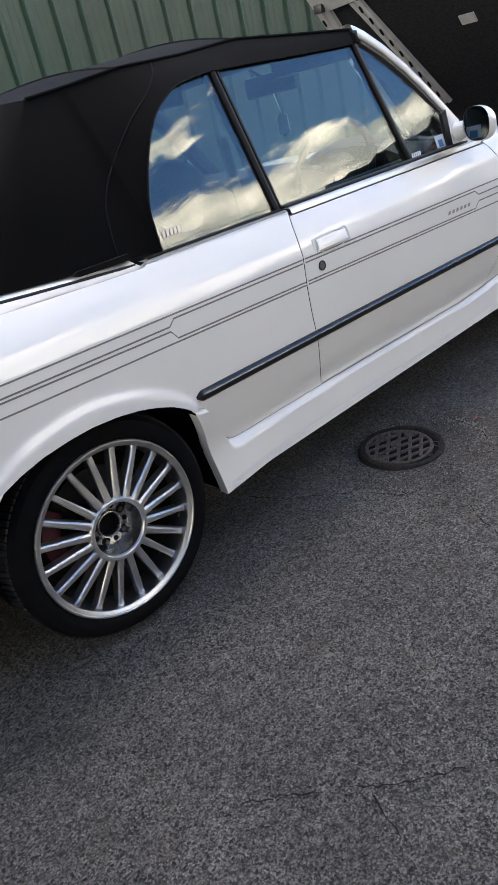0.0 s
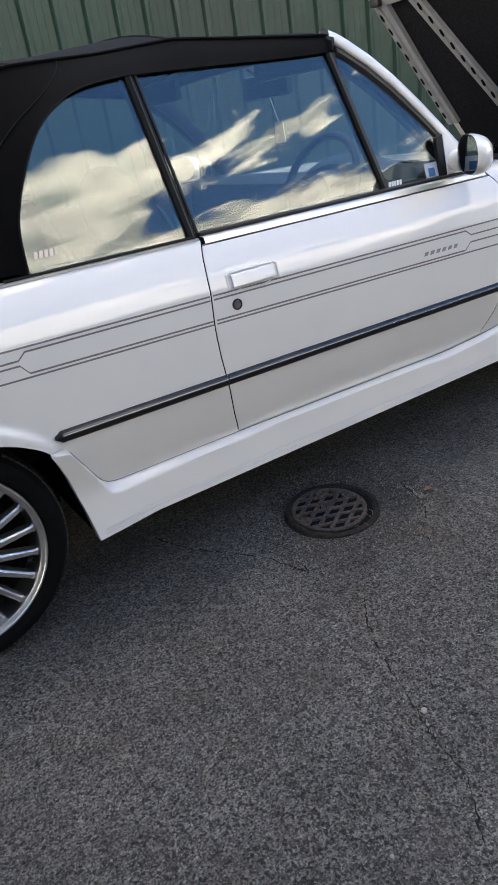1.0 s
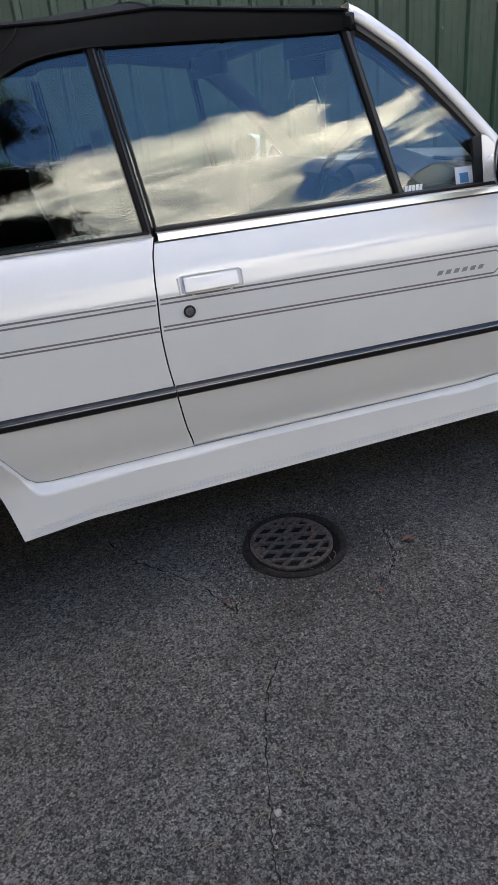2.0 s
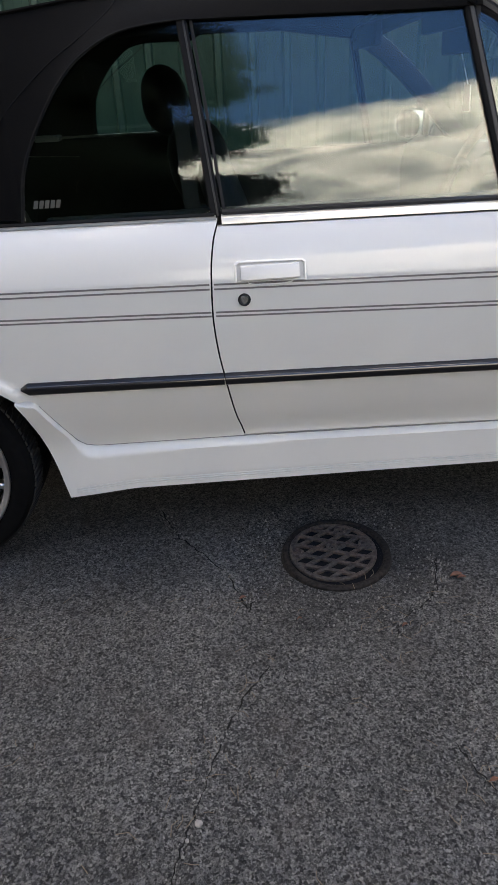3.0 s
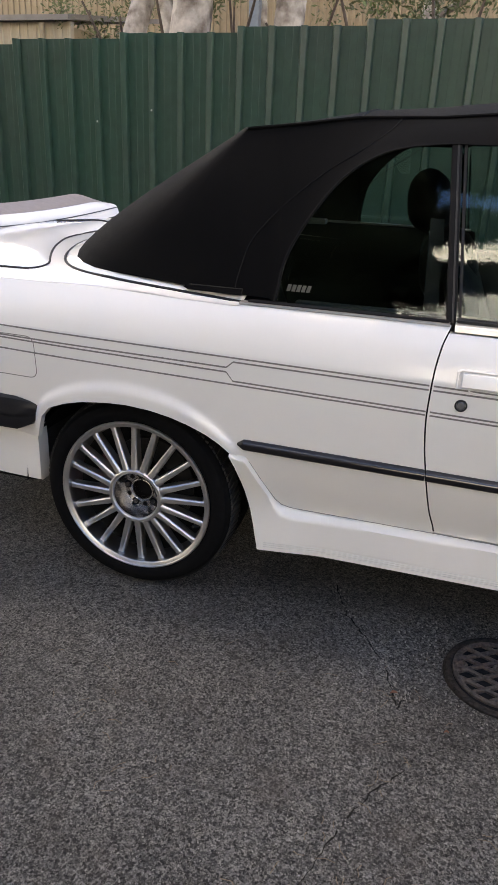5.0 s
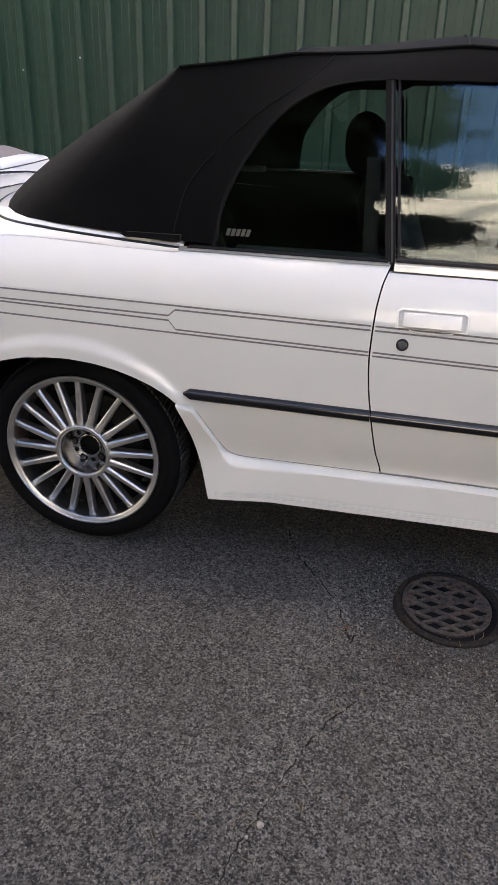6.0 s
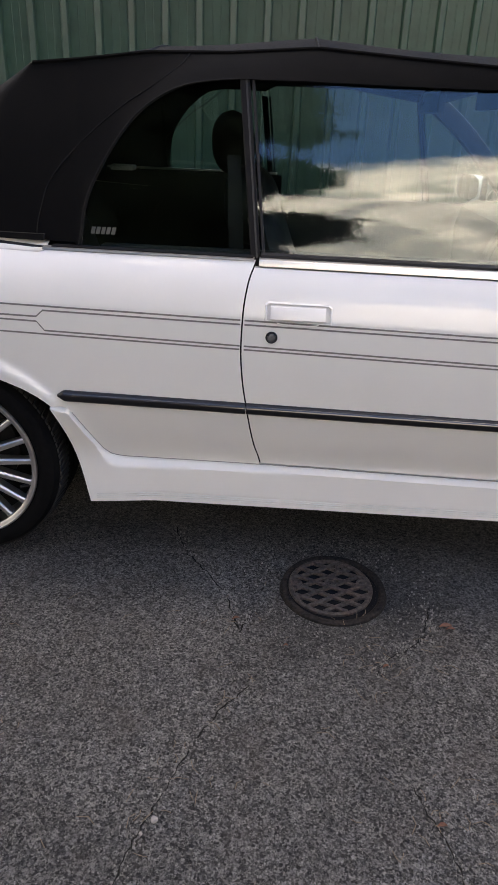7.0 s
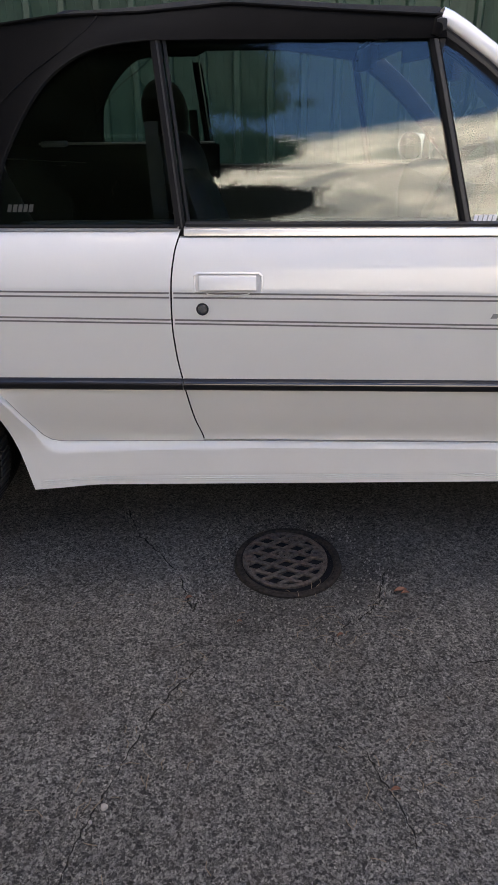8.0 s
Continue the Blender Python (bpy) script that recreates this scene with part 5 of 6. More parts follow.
part("boot_gap", tube([(x + 0.002, y, deck_z(x, y) + 0.001) for x, y in flowing(bo, 4)], 0.0034), BLACK, boot, "dark shut line")


part("boot_strip", tube([(x, y, boot_z(x, y) + 0.002) for x, y in flowing([(-0.76, 0.94), (-0.66, 0.965), (-0.56, 0.985)], 4)], 0.0045, sides=6), BLACK, boot, "thin black strip on the boot lid")


def spoiler_rows(lo, hi, inner):
    rows = []
    for y in spread(lo, hi, 26):
        e = abs(y - WID / 2) / 0.62
        xb = -0.80 + 0.05 * e ** 2
        zb = 0.950 + 0.034 * e ** 2
        k = 1 - 0.62 * max(0, (e - 0.78) / 0.22) ** 1.5
        sec = [(0.012, -0.035), (0.0, 0.0), (-0.003, 0.012 * k), (-0.016, 0.027 * k), (-0.034, 0.034 * k), (-0.075, 0.049 * k), (-0.125, 0.064 * k), (-0.140, 0.060 * k), (-0.136, 0.03 * k), (-0.09, -0.04)]
        rows.append([(xb + dx, y, zb + dz) for dx, dz in (sec[4:7] if inner else sec)])
    return rows


spoiler = part("spoiler", sheet(spoiler_rows(0.20, WID - 0.20, False), None), PAINT, boot, "white boot spoiler with a reflection painted on top", 30)
# its colour stands for the brown trees mirrored in the white top
part("spoiler_top", sheet([[(x - 0.003, y, z + 0.0022) for x, y, z in r] for r in spoiler_rows(0.27, WID - 0.27, True)], (0, 0, -0.004)), material("brown_grey_reflection", (0.21, 0.175, 0.16), 0.5, grain=0.1, grain_scale=40), spoiler, "spoiler top with a brown-grey reflection painted in")
# dark tube draws the thin shadow line under the blade
part("spoiler_shade_line", tube([(r[1][0] + 0.001, r[1][1], r[1][2] - 0.0015) for r in spoiler_rows(0.20, WID - 0.20, False)], 0.0022, sides=6), GREY_TRIM, spoiler, "thin dark line for the shade under the spoiler")


# ---- glazing ----
def glass_y(z):
    return 0.078 + (z - 0.88) * 0.255


QCURVE = [(0.376, 0.885), (0.381, 0.925), (0.386, 0.965), (0.397, 1.005), (0.418, 1.050), (0.447, 1.100), (0.482, 1.150), (0.520, 1.190), (0.566, 1.222), (0.622, 1.246), (0.690, 1.258), (0.757, 1.263)]
QCURVE = flowing(QCURVE, 3)
# the far side stands a little higher, as the car leans
QCURVE_FAR = flowing([(0.366, 0.885), (0.358, 0.945), (0.358, 1.010), (0.363, 1.070), (0.383, 1.122), (0.407, 1.163), (0.437, 1.202), (0.471, 1.238), (0.515, 1.268), (0.575, 1.284), (0.66, 1.287), (0.757, 1.285)], 3)
SILLS = (QCURVE, QCURVE_FAR)


def pane(outline, inward=0.0):
    return slab([(x, glass_y(z) + inward, z) for x, z in outline], (0, 0.004, 0.001))


def pillar_x(z): return 0.762 + (1.26 - z) * 0.118
def vent_x(z): return 1.371 + (1.267 - z) * 0.246


each_side("quarter_glass", lambda far: pane([(pillar_x(0.88) - 0.01, 0.88)] + SILLS[far]), GLASS, "tinted rear quarter window", QUARTER, 20)
each_side("door_glass", lambda far: pane([(pillar_x(0.872) + 0.006, 0.872), (pillar_x(1.262) + 0.006, 1.262 + 0.042 * far), (1.0, 1.268 + 0.042 * far), (vent_x(1.266), 1.266), (vent_x(0.868), 0.868)]), GLASS, "tinted door window", DOORS, 20)
on_both_sides("vent_glass", lambda: pane([(vent_x(0.868) + 0.01, 0.868), (vent_x(1.255) + 0.01, 1.255), (1.43, 1.232), (1.55, 1.146), (1.66, 1.05), (1.735, 0.972), (1.742, 0.868)]), GLASS, "tinted triangular vent window", parent=DOORS, angle=20)


def post(fx, z0, z1, half, out, deep):
    def make():
        rows = []
        for k in range(9):
            z = z0 + (z1 - z0) * k / 8
            x, y = fx(z), glass_y(z)
            rows.append([(x - half, y + deep, z), (x - half, y - out * 0.7, z), (x - half * 0.75, y - out, z), (x + half * 0.75, y - out, z), (x + half, y - out * 0.7, z), (x + half, y + deep, z)])
        return sheet(rows)
    return make


on_both_sides("window_post", post(lambda z: pillar_x(z) - 0.006, 0.876, 1.266, 0.0115, 0.007, 0.03), POST, "black window post", parent=QUARTER)
on_both_sides("post_strip", post(lambda z: pillar_x(z) - 0.002, 0.878, 1.262, 0.0022, 0.0082, 0.0), GREY_TRIM, "dull metal strip", parent=QUARTER)
on_both_sides("window_post", post(vent_x, 0.868, 1.268, 0.0125, 0.007, 0.02), POST, "black vent window post", parent=DOORS)
on_both_sides("post_strip", post(lambda z: vent_x(z) + 0.0035, 0.868, 1.262, 0.0055, 0.0082, 0.0), GREY_TRIM, "satin grey post strip", parent=DOORS)
on_both_sides("seal", post(lambda z: pillar_x(z) + 0.014, 0.876, 1.262, 0.0035, 0.004, 0.01), BLACK, parent=DOORS)

# windscreen frame
A_PILLAR = [(1.384, 0.196, 1.293), (1.404, 0.190, 1.284), (1.43, 0.182, 1.268), (1.50, 0.166, 1.220), (1.58, 0.150, 1.156), (1.66, 0.132, 1.080), (1.74, 0.114, 0.999), (1.80, 0.100, 0.936), (1.87, 0.086, 0.862)]


def a_pillar(offsets):
    def make():
        rows = []
        for i, (x, y, z) in enumerate(A_PILLAR):
            a, b = A_PILLAR[max(0, i - 1)], A_PILLAR[min(len(A_PILLAR) - 1, i + 1)]
            d = Vector((b[0] - a[0], 0, b[2] - a[2])).normalized()
            n = Vector((d.z, 0, -d.x)) if d.z > 0 else Vector((-d.z, 0, d.x))     # forward and up
            rows.append([(x + n.x * u, y + w, z + n.z * u) for u, w in offsets])
        return sheet(rows, None)
    return make


on_both_sides("windscreen_frame", a_pillar([(-0.003, 0.004), (-0.005, -0.010), (0.001, -0.016), (0.014, -0.013), (0.027, -0.004), (0.033, 0.012), (0.029, 0.035), (0.0, 0.045), (-0.012, 0.03)]), PAINT, "white windscreen pillar", angle=60)
on_both_sides("pillar_seal", a_pillar([(-0.002, 0.002), (-0.003, -0.009), (-0.014, -0.012), (-0.026, -0.010), (-0.034, -0.004), (-0.040, 0.004), (-0.038, 0.02)]), BLACK, "black pillar seal", angle=50)
on_both_sides("pillar_lining", a_pillar([(-0.040, 0.018), (-0.036, 0.052), (0.004, 0.060), (0.027, 0.044)]), PLASTIC, "dark inner pillar lining", angle=50)
on_both_sides("pillar_trim", a_pillar([(-0.010, -0.0105), (-0.0115, -0.0145), (-0.0195, -0.0145), (-0.021, -0.0105)]), GREY_TRIM, "thin metal pillar trim", angle=50)
rows = []
for y in spread(0.212, WID - 0.212, 16):
    c = 1 - ((y - WID / 2) / 0.63) ** 2
    rows.append([(1.372 + 0.05 * c, y, 1.280 + 0.03 * c), (1.376 + 0.05 * c, y, 1.306 + 0.03 * c), (1.40 + 0.05 * c, y, 1.306 + 0.03 * c), (1.435 + 0.05 * c, y, 1.276 + 0.03 * c), (1.42 + 0.05 * c, y, 1.262 + 0.03 * c)])
part("header_lining", sheet([[(1.366 + p[0][0] - 1.372, p[0][1], p[0][2] - 0.004), (p[0][0] + 0.02, p[0][1], p[0][2] - 0.026), (p[3][0] + 0.004, p[3][1], p[3][2] - 0.020)] for p in rows]), PLASTIC, car, "dark header lining")
part("windscreen_header", sheet(rows, (0, 0, -0.004)), PAINT, car, "white windscreen header rail", 50)
rows = []
for y in spread(0.11, WID - 0.11, 16):
    c = 1 - ((y - WID / 2) / 0.71) ** 2
    top = Vector((1.425 + 0.05 * c, y if abs(y - WID / 2) < 0.6 else WID / 2 + math.copysign(0.62, y - WID / 2), 1.268 + 0.03 * c))
    low = Vector((1.885 + 0.16 * c, y, 0.862))
    rows.append([tuple(top.lerp(low, k / 6)) for k in range(7)])
part("windscreen", sheet(rows, (0.003, 0, 0.003)), SCREEN, car, "clear windscreen")


# ---- soft top ----
CREASE = [(0.232, 0.246, 1.283), (0.36, 0.252, 1.296), (0.519, 0.256, 1.316), (0.72, 0.246, 1.320), (0.922, 0.238, 1.335), (1.16, 0.214, 1.318), (1.395, 0.190, 1.303)]


def crease(x):
    return Vector((x, lerp([(p[0], p[1]) for p in CREASE], x), lerp([(p[0], p[2]) for p in CREASE], x)))


def roof():
    rows = []
    for x in spread(0.232, 1.405, 44):
        c = crease(min(x, 1.395))
        bow = min(abs(x - b) for b in (0.232, 0.519, 0.922, 1.40))
        sag = 0.003 * min(1, bow / 0.15)
        row = []
        for k in range(25):
            s = k / 24 * 2 - 1
            crown = lerp([(0.232, 0.018), (0.52, 0.044), (0.75, 0.060)], x) * (1 - abs(s) ** 2.4)
            shift = -0.11 * (1 - s * s) * max(0, 1 - (x - 0.232) / 0.3) + 0.045 * (1 - s * s) * max(0, (x - 1.2) / 0.2)
            row.append((x + shift, c.y + (WID - 2 * c.y) * k / 24, c.z + crown - sag * (1 - abs(s) ** 6)))
        rows.append(row)
    return sheet(rows)


soft_top = part("soft_top", roof(), CLOTH, car, "black cloth soft top, raised, with seams", 50)


def side_pairs(far=0):
    """Pairs of lower and upper edge points from the header back to the middle of the tail."""
    pairs = []
    curve = SILLS[far]
    for x in spread(1.40, 0.80, 18):
        up = 0.042 * far * min(1, (1.40 - x) / 0.3)
        pairs.append((Vector((x, glass_y(1.262) - 0.012, 1.2615 + up + 0.0012 * math.sin(x * 9))), crease(min(x, 1.395))))
    n = len(curve)
    for i in range(n - 1, -1, -1):
        x, z = curve[i]
        u = (n - 1 - i) / (n - 1)
        pairs.append((Vector((x, glass_y(z) - 0.012, z)), crease(0.76 + (0.34 - 0.76) * u)))
    base = [(0.355, 0.086), (0.30, 0.088), (0.20, 0.094), (0.10, 0.100), (0.0, 0.108), (-0.088, 0.120), (-0.162, 0.146), (-0.222, 0.187), (-0.271, 0.241), (-0.310, 0.318), (-0.342, 0.42), (-0.367, 0.54), (-0.384, 0.68), (-0.390, 0.82)]
    n = len(base)
    for i, (x, y) in enumerate(base):
        u = i / (n - 1)
        if i < 4:
            t = crease(0.34 + (0.232 - 0.34) * i / 3)
        else:
            v = (i - 4) / (n - 5)
            yy = 0.246 + (0.82 - 0.246) * max(0.0, v * 1.12 - 0.12)
            s = (yy - WID / 2) / (WID / 2 - 0.246)
            t = Vector((0.232 - 0.11 * (1 - s * s), yy, 1.283 + 0.018 * (1 - abs(s) ** 2.4)))
        pairs.append((Vector((x, y, deck_z(min(0.28, x), y) + 0.010)), t))
    return pairs


def soft_side(far):
    rows = []
    pairs = side_pairs(far)
    for low, top in pairs:
        row = []
        d = top - low
        turn = max(0.0, min(1.0, (0.20 - low.x) / 0.35)) if low.z < 0.95 else 0.0
        out = (Vector((0, -1, 0)) * (1 - turn) + Vector((low.x - 0.35, low.y - WID / 2, 0.25)).normalized() * turn).normalized()
        for k in range(15):
            s = k / 14
            bulge = (0.014 + 0.012 * turn) * math.sin(math.pi * s ** (1 - 0.3 * turn)) * min(1, d.length / 0.3)
            row.append(tuple(low + d * s + out * bulge))
        lip = low + Vector((0, 0.012, -0.002))
        rows.append([tuple(lip)] + row)
    return sheet(rows)


each_side("soft_top_side", soft_side, CLOTH, "black cloth side panel of the soft top", (soft_top, soft_top), 50)


def seam(pts, r, lift):
    return tube([(x, y - lift, z) for x, y, z in pts], r, sides=6)


def side_at(x, z):
    """A place on the side cloth at x and z, by the nearest pair."""
    best = None
    pairs = side_pairs()
    finer = [(a.lerp(c, q / 16), b.lerp(d, q / 16)) for (a, b), (c, d) in zip(pairs[30:], pairs[31:57]) for q in range(16)]
    for low, top in finer:
        for k in range(0, 61):
            s = k / 60
            p = low.lerp(top, s)
            p.y -= 0.014 * math.sin(math.pi * s) * min(1, (top - low).length / 0.3)
            d = (p.x - x) ** 2 + (p.z - z) ** 2
            if best is None or d < best[0]:
                best = (d, p.copy())
    return best[1]


crease_line = [tuple(crease(x) + Vector((0, -0.002, 0.001))) for x in spread(0.236, 1.39, 50)]
on_both_sides("edge_seam", lambda: tube(crease_line, 0.0040, sides=6), CLOTH, "black roof edge seam", parent=soft_top)
SEAM1 = [(0.262, 0.900), (0.266, 0.93), (0.272, 0.968), (0.288, 1.01), (0.311, 1.053), (0.352, 1.10), (0.409, 1.150), (0.47, 1.20), (0.54, 1.243), (0.62, 1.273), (0.68, 1.290)]
seam1 = flowing([tuple(side_at(x, z) + Vector((0, -0.001, 0))) for x, z in SEAM1], 4)
on_both_sides("stitched_seam", lambda: tube(seam1, 0.0016, sides=6), PIPING, "grey stitched seam", parent=soft_top)
each_side("window_piping", lambda far: tube([(x - 0.003, glass_y(z) - 0.0132, z) for x, z in SILLS[far][:-1]], 0.0021, sides=6), PIPING, "grey piping round the quarter window", (soft_top, soft_top))
for bx in (0.519, 0.922):
    pts = []
    for k in range(25):
        s = k / 24 * 2 - 1
        c = crease(bx)
        pts.append((bx - 0.11 * (1 - s * s) * max(0, 1 - (bx - 0.232) / 0.3), c.y + (WID - 2 * c.y) * k / 24, c.z + (0.044 if bx < 0.6 else 0.060) * (1 - abs(s) ** 2.4) + 0.0005))
    part("bow_seam", tube(pts, 0.0032, sides=6), PIPING, soft_top, "grey welted seam over a roof bow")
on_both_sides("hood_flap", lambda: slab([(0.285, 0.072, 0.894), (0.285, 0.080, 0.908), (0.14, 0.084, 0.908), (0.125, 0.083, 0.902), (0.14, 0.079, 0.896)], (0, 0.012, 0)), CLOTH, "black cloth corner flap", parent=soft_top)
half_roll = [(1.374, 0.172, 1.262), (1.380, 0.177, 1.276), (1.384, 0.187, 1.290), (1.390, 0.210, 1.299), (1.400, 0.30, 1.311), (1.420, 0.50, 1.332), (1.430, 0.82, 1.345)]
roll = flowing(half_roll + [(x, WID - y, z) for x, y, z in reversed(half_roll[:-1])], 5)
part("front_roll", tube([(x, y, z + 0.0012 * math.sin(40 * y)) for x, y, z in roll], 0.0125, sides=12), CLOTH, soft_top, "rolled black cloth front edge")
part("headlining", sheet([[(x, crease(x).y + 0.02 + (WID - 2 * crease(x).y - 0.04) * k / 8, crease(x).z - 0.012 + 0.045 * (1 - abs(k / 4 - 1) ** 2.4)) for k in range(9)] for x in spread(0.26, 1.37, 10)]), DARK, soft_top, "dark headlining")


# ---- door mirrors ----
def mirror_shell():
    rows = []
    for i in range(9):
        u = i / 8
        k = math.sqrt(max(0.0, 1 - (max(0, u - 0.12) / 0.88) ** 2.2)) if u > 0.12 else 0.96 + 0.04 * u / 0.12
        k = max(k, 0.02)
        cx = 1.662 + 0.115 * u
        rows.append([(cx + 0.012 * math.cos(a), -0.062 + 0.072 * k * math.copysign(abs(math.cos(a)) ** 0.8, math.cos(a)) + 0.012 * u, 0.944 + 0.057 * k * math.copysign(abs(math.sin(a)) ** 0.85, math.sin(a)) - 0.014 * u) for a in [2 * math.pi * j / 32 for j in range(32)]])
    bm = sheet(rows, loop=True)
    return bm


def mirror_disc(x, k):
    def make():
        bm = bmesh.new()
        vs = [bm.verts.new((x + 0.012 * math.cos(a), -0.062 + 0.072 * k * math.copysign(abs(math.cos(a)) ** 0.8, math.cos(a)), 0.944 + 0.057 * k * math.copysign(abs(math.sin(a)) ** 0.85, math.sin(a)))) for a in [2 * math.pi * j / 32 for j in range(32)]]
        bm.faces.new(vs)
        return bm
    return make


def toed(make):
    """Turns the mirror head towards the driver."""
    def turned():
        bm = make()
        for v in bm.verts:
            v.co.x += 0.36 * (v.co.y + 0.062)
        return bm
    return turned


on_both_sides("door_mirror", toed(mirror_shell), PAINT, "white rounded door mirror", parent=DOORS, angle=60)
on_both_sides("mirror_rim", toed(mirror_disc(1.667, 0.965)), BLACK, "black mirror rim", parent=DOORS)
on_both_sides("mirror_glass", toed(mirror_disc(1.6645, 0.90)), MIRROR, "mirror glass darkened for its dark reflection", parent=DOORS)
on_both_sides("mirror_foot", lambda: slab([(1.716, 0.070, 0.868), (1.712, 0.088, 1.000), (1.728, 0.086, 0.994), (1.79, 0.074, 0.935), (1.835, 0.060, 0.868)], (0, -0.012, 0)), PAINT, "white triangular mirror foot", parent=DOORS)
on_both_sides("mirror_arm", lambda: tube([(1.765, 0.074, 0.918), (1.750, 0.035, 0.926), (1.732, -0.005, 0.935), (1.722, -0.035, 0.940)], [0.046, 0.034, 0.032, 0.036], sides=14, flat=0.8), PAINT, parent=DOORS, angle=60)
on_both_sides("mirror_gasket", lambda: slab([(1.694, 0.074, 0.872), (1.688, 0.092, 0.992), (1.713, 0.088, 1.001), (1.719, 0.070, 0.868)], (0, -0.010, 0)), BLACK, "black gasket strip", parent=DOORS)


def glass_slab(pts, out, lift=0.0022):
    return slab([(x, glass_y(z) - lift, z) for x, z in pts], (0, out, 0))


# stickers on the near windows
part("white_sticker", glass_slab([(1.640, 0.882), (1.694, 0.882), (1.694, 0.926), (1.640, 0.926)], 0.0008), WHITE_STICKER, DOORS[0], "white square sticker with a blue print")
part("sticker_print", glass_slab([(1.653, 0.887), (1.680, 0.887), (1.680, 0.911), (1.653, 0.911)], 0.0006, 0.0030), BLUE_STICKER, DOORS[0], "blue sticker print")


def bars(x0, z0, n, w, h, gap, parent, mat, lean=0.25):
    bm = bmesh.new()
    for k in range(n):
        x = x0 + k * (w + gap)
        own = glass_slab([(x, z0), (x + w, z0), (x + w + lean * h, z0 + h), (x + lean * h, z0 + h)], 0.0006)
        me = bpy.data.meshes.new("tmp")
        own.to_mesh(me)
        own.free()
        bm.from_mesh(me)
        bpy.data.meshes.remove(me)
    part("lettering", bm, mat, parent, "logo sticker of five slanted bars")


bars(0.399, 0.914, 5, 0.0090, 0.016, 0.0034, QUARTER[0], PALE_STICKER)
bars(1.482, 0.884, 5, 0.0085, 0.015, 0.0025, DOORS[0], WHITE_STICKER)


# ---- interior ----
def seat(x, y, wide, label, rear=False, low=0.0):
    s = part("seat", box((x - 0.28, y - wide / 2, 0.36), (x + 0.28, y + wide / 2, 0.52), 0.05, seg=3), LEATHER, car, label)
    rows = []
    for k in range(11):
        v = k / 10
        z = 0.48 + 0.50 * v
        xc = x - 0.23 - 0.16 * v
        hw = wide / 2 * (1 - 0.18 * v ** 2) * (1 if k < 10 else 0.86)
        th = 0.075 * (1 - 0.35 * v) * (1 if k < 10 else 0.5)
        rows.append([(xc + th * math.cos(a) * (1 if abs(math.cos(a)) > 0.1 else 1), y + hw * math.copysign(abs(math.sin(a)) ** 0.6, math.sin(a)), z) for a in [2 * math.pi * j / 20 for j in range(20)]])
    bm = sheet(rows, loop=True)
    bmesh.ops.holes_fill(bm, edges=bm.edges[:], sides=24)
    part("backrest", bm, LEATHER, s)
    if not rear:
        rows = []
        for k in range(15):
            v = 0.5 - 0.5 * math.cos(math.pi * k / 14)
            e = max(0.10, (1 - abs(2 * v - 1) ** 2.6) ** 0.5) * (1 - 0.10 * v)
            z = 0.985 + 0.222 * v - low
            rows.append([(x - 0.405 - 0.02 * v + 0.086 * e * math.cos(a), y + 0.125 * e * math.copysign(abs(math.sin(a)) ** 0.7, math.sin(a)), z) for a in [2 * math.pi * j / 20 for j in range(20)]])
        bm = sheet(rows, loop=True)
        bmesh.ops.holes_fill(bm, edges=bm.edges[:], sides=24)
        part("headrest", bm, LEATHER, s, "black padded headrest")
        for d in (-0.05, 0.05):
            part("headrest_post", tube([(x - 0.395, y + d, 0.92), (x - 0.405, y + d, 1.03 - low)], 0.006), DULL, s)
    return s


seat(1.185, 0.47, 0.50, "black leather front seat with its headrest pushed down", low=0.14)
seat(1.075, WID - 0.47, 0.50, "black leather front seat with headrest")
seat(0.36, WID / 2, 1.10, "black leather rear bench", True)
rows = []
for y in spread(0.11, WID - 0.11, 14):
    h = 0.062 * math.exp(-((y - 0.46) / 0.20) ** 4)
    rows.append([(1.60, y, 0.60), (1.59, y, 0.80), (1.61, y, 0.880 + h), (1.67, y, 0.908 + h), (1.76, y, 0.902 + 0.4 * h), (1.93, y, 0.872), (2.03, y, 0.845)])
part("dashboard", sheet(rows, (0.05, 0, -0.02)), PLASTIC, car, "dark moulded dashboard")
ring = []
for k in range(40):
    a = 2 * math.pi * k / 40
    ring.append((1.53 + 0.085 * math.sin(a) * 0.9, 0.47 + 0.185 * math.cos(a), 0.87 + 0.165 * math.sin(a)))
sw = part("steering_wheel", tube(ring, 0.014, closed=True, sides=10), LEATHER, car, "black steering wheel")
for a in (0.2, 2.94, 4.71):
    part("spoke", tube([(1.55, 0.47, 0.87), (1.53 + 0.076 * math.sin(a), 0.47 + 0.18 * math.cos(a), 0.87 + 0.16 * math.sin(a))], 0.011), PLASTIC, sw)
part("boss", lathe([(0.002, -0.05), (0.05, -0.045), (0.06, -0.02), (0.055, 0.03)], (1.575, 0.47, 0.87), "x", 24), PLASTIC, sw)
part("rear_view_mirror", box((1.525, 0.585, 1.180), (1.555, 0.855, 1.258), 0.014), PLASTIC, car, "black rear-view mirror")
part("mirror_stalk", tube([(1.545, 0.74, 1.24), (1.52, 0.80, 1.285)], 0.008), PLASTIC, car)
for y in (0.36, WID - 0.36):
    part("sun_visor", box((1.375, y - 0.19, 1.225), (1.40, y + 0.19, 1.300), 0.008), PLASTIC, car, "dark folded sun visor")
hang = part("hanging_tag", slab([(1.575, 0.695, 1.03), (1.575, 0.755, 1.03), (1.575, 0.750, 1.10), (1.575, 0.700, 1.10)], (0.002, 0, 0)), WHITE_STICKER, car, "pale card hanging from the mirror")
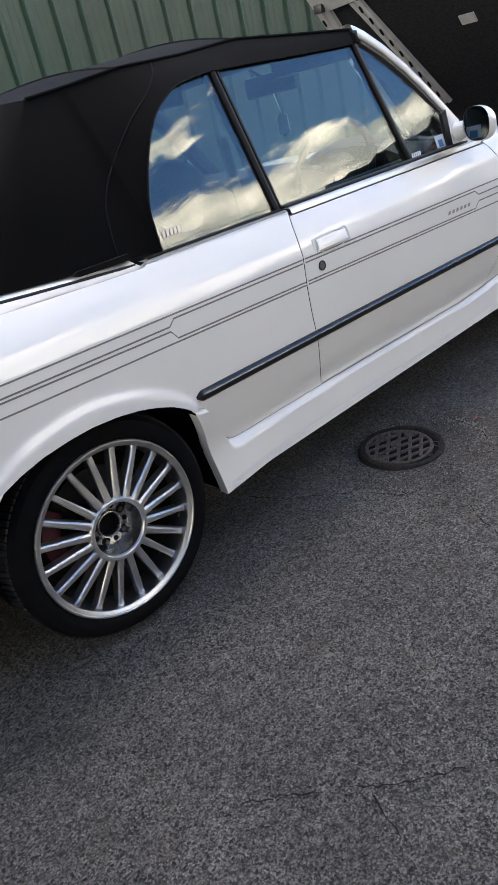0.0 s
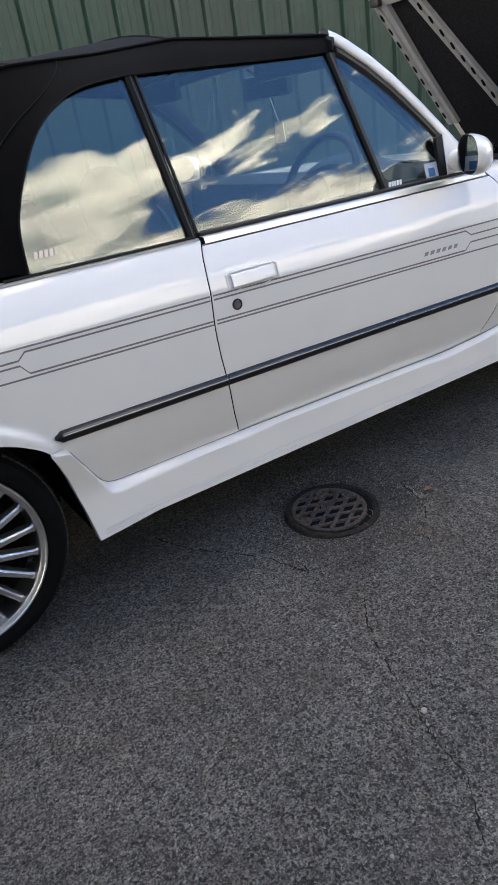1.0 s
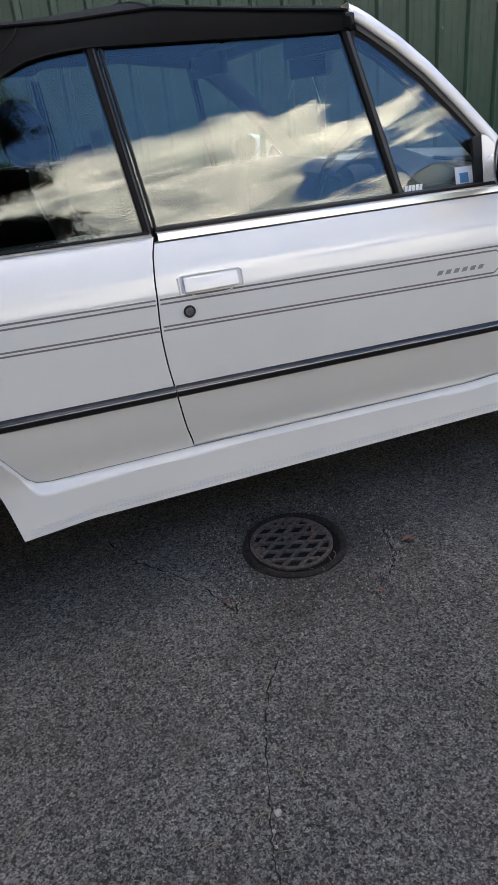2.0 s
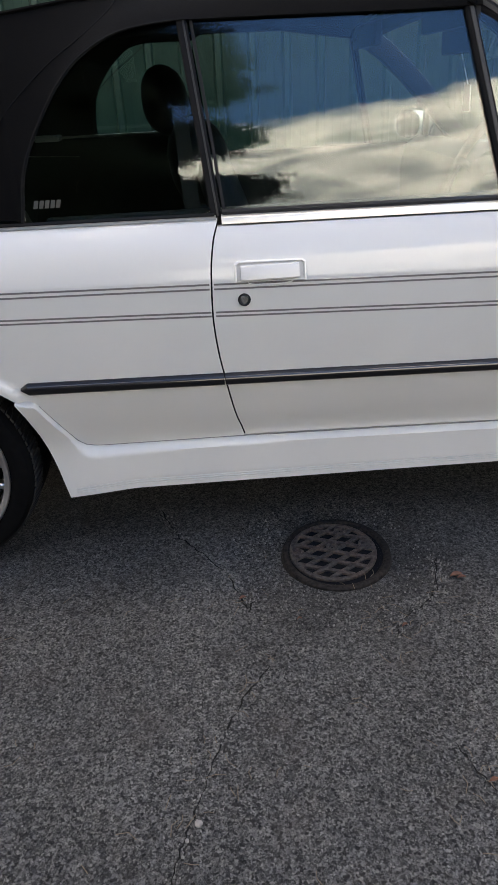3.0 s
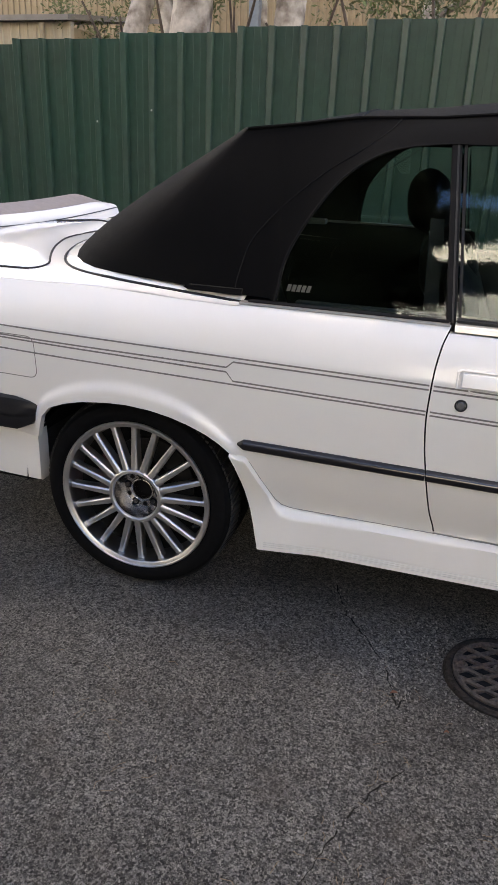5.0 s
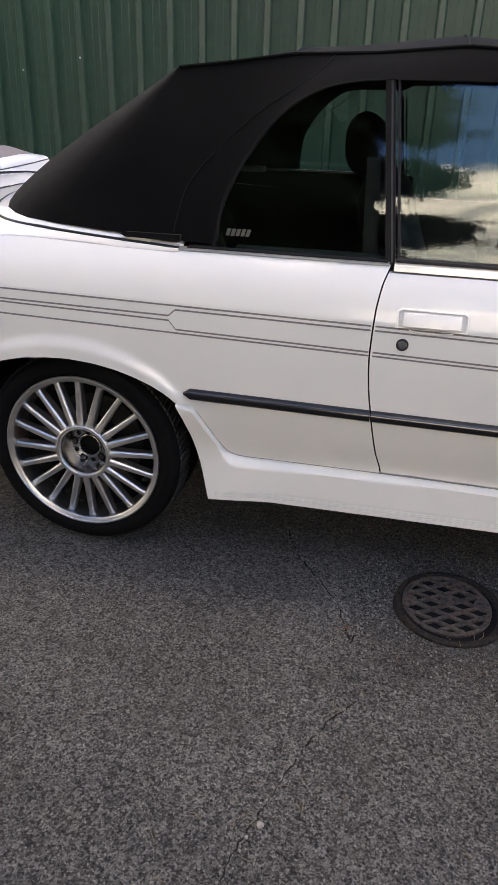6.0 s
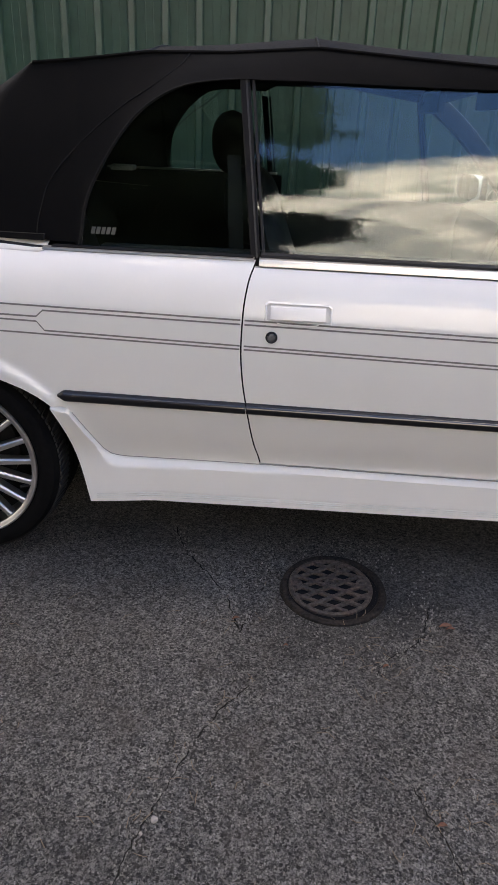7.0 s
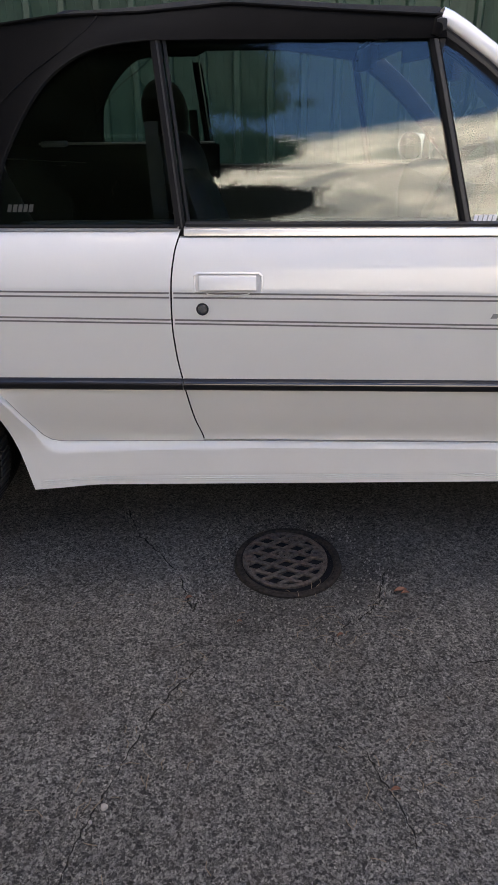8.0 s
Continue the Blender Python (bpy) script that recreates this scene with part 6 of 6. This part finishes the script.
part("cord", tube([(1.576, 0.725, 1.10), (1.548, 0.725, 1.19)], 0.0015, sides=5), WHITE_STICKER, hang)
part("hood_latch", box((0.15, 1.33, 0.975), (0.245, 1.39, 0.996), 0.006), GREY_PLASTIC, car, "grey soft top lever")
on_both_sides("seat_belt", lambda: slab([(0.745, 0.135, 0.55), (0.790, 0.135, 0.55), (0.752, 0.165, 1.10), (0.720, 0.165, 1.10)], (0, 0.002, 0)), LEATHER, "black seat belt strap")

# ---- open bonnet ----
FOOT = Vector((3.286, 0, 0.952))
UPW = Vector((-0.653, 0, 0.757))
INN = Vector((-0.757, 0, -0.653))      # out of the underside


def on_bonnet(s, y, lift=0.0):
    c = 1 - ((y - WID / 2) / 0.64) ** 2
    p = FOOT + UPW * s + INN * (lift - 0.022 * c)
    return Vector((p.x, y, p.z))


def bonnet_patch(sf, n=10, m=16, lift=0.0, thick=0.006):
    """A piece of the bonnet; sf(u, v) gives its place along the bonnet and across."""
    rows = []
    for i in range(n + 1):
        rows.append([tuple(on_bonnet(*sf(i / n, k / m), lift)) for k in range(m + 1)])
    return sheet(rows, tuple(-INN * thick))


Y0, Y1 = 0.165, 1.475
bonnet = part("bonnet", bonnet_patch(lambda u, v: (-0.36 + 1.25 * u, Y0 + (Y1 - Y0) * v), 14, 20, -0.020, 0.012), PAINT, car, "white bonnet standing open, dark lining inside", 50)
part("lining", bonnet_patch(lambda u, v: (-0.30 + 1.10 * u, Y0 + 0.05 + (Y1 - Y0 - 0.10) * v), 12, 20, -0.006, 0.010), PAD, bonnet, "dark felt bonnet lining")


def frame_bar(edge_a, edge_b, s0, s1, lift, flip):
    def f(u, v):
        s = s0 + (s1 - s0) * u
        y = edge_a(s) + (edge_b(s) - edge_a(s)) * v
        return s, (WID - y if flip else y)
    rows = []
    for i in range(15):
        u = i / 14
        row = []
        for v, l in ((0, 0.0), (0.06, 0.9), (0.2, 1.0), (0.42, 1.0), (0.50, 0.55), (0.62, 0.55), (0.70, 0.95), (0.92, 0.9), (1, 0.0)):
            s, y = f(u, v)
            row.append(tuple(on_bonnet(s, y, lift * l)))
        rows.append(row)
    return sheet(rows, None)


for flip in (False, True):
    bar = part("side_frame", frame_bar(lambda s: 1.472, lambda s: 1.392 - 0.035 * max(0, s - 0.4), -0.02, 0.86, 0.022, flip), FRAME_GREY, bonnet, "grey slotted side frame", 40)
    arm = part("diagonal_frame", frame_bar(lambda s: 1.095 + 0.155 * (s / 0.72), lambda s: 1.030 + 0.150 * (s / 0.72), -0.03, 0.76, 0.022, flip), FRAME_GREY, bonnet, "grey slotted diagonal frame", 40)
    for k in range(9):
        s0 = 0.03 + k * 0.082
        for owner, yc in ((bar, 1.452), (arm, 1.063 + 0.152 * (s0 / 0.72))):
            rows = []
            for s in (s0, s0 + 0.012, s0 + 0.030, s0 + 0.042):
                yy = yc + 0.002 * (s - s0)
                w = 0.007 if s0 < s < s0 + 0.04 else 0.004
                rows.append([tuple(on_bonnet(s, (WID - y if flip else y), 0.0245)) for y in (yy - w, yy + w)])
            part("slot", sheet(rows, tuple(-INN * 0.003)), DARK, owner)
    br = on_bonnet(0.80, WID - 1.42 if flip else 1.42, 0.03)
    part("catch_bracket", box(br - Vector((0.02, 0.028, 0.02)), br + Vector((0.012, 0.028, 0.022)), 0.006), IRON, bonnet, "dark metal catch")
part("rear_frame", bonnet_patch(lambda u, v: (0.765 + 0.115 * u, Y0 + 0.01 + (Y1 - Y0 - 0.02) * v), 4, 20, 0.022, 0.02), FRAME_GREY, bonnet, "grey rear edge frame")
part("latch_plate", bonnet_patch(lambda u, v: (0.43 + 0.055 * u, 0.665 + 0.085 * v), 2, 4, 0.004, 0.006), FRAME_GREY, bonnet, "grey latch plate")

# engine bay
part("bay_floor", box((2.05, 0.15, 0.50), (3.26, WID - 0.15, 0.56), 0.01), DARK, car, "dark engine bay")
part("firewall", box((2.02, 0.12, 0.32), (2.06, WID - 0.12, 0.845), 0.005), DARK, car, "dark firewall")
part("scuttle", sheet([[(1.89 + 0.13 * (1 - ((y - WID / 2) / 0.71) ** 2), y, 0.858), (2.0 + 0.08, y, 0.850), (2.10, y, 0.842), (2.11, y, 0.80)] for y in spread(0.12, WID - 0.12, 12)]), BLACK, car, "black scuttle panel")
part("bay_front", box((3.20, 0.15, 0.50), (3.27, WID - 0.15, 0.80), 0.01), DARK, car, "dark radiator panel")
bm = bmesh.new()
bmesh.ops.create_uvsphere(bm, u_segments=32, v_segments=18, radius=1.0)
for v in bm.verts:
    v.co = Vector((2.60 + 0.048 * v.co.x, 0.66 + 0.055 * v.co.y, 0.862 + 0.038 * v.co.z))
part("intake_dome", bm, DISH, car, "rounded silver intake housing")
part("engine_block", box((2.3, 0.55, 0.56), (2.95, 1.05, 0.80), 0.04), IRON, car, "dark engine block")
for k, (y, z) in enumerate(((0.30, 0.82), (0.42, 0.79), (0.55, 0.83))):
    part("hose", tube([(2.15, y, z - 0.04), (2.3, y + 0.02, z), (2.5, y + 0.06, z + 0.005), (2.75, y + 0.03, z - 0.03)], 0.016, sides=10), BLACK, car, "black rubber hose")
wip = part("wiper", tube([(2.03, 0.30, 0.868), (2.06, 0.22, 0.872), (2.10, 0.12, 0.865)], 0.007), DULL, car, "metal wiper arm")
part("wiper_blade", tube([(1.97, 0.16, 0.884), (1.99, 0.45, 0.894), (2.0, 0.70, 0.893)], 0.006), BLACK, wip)
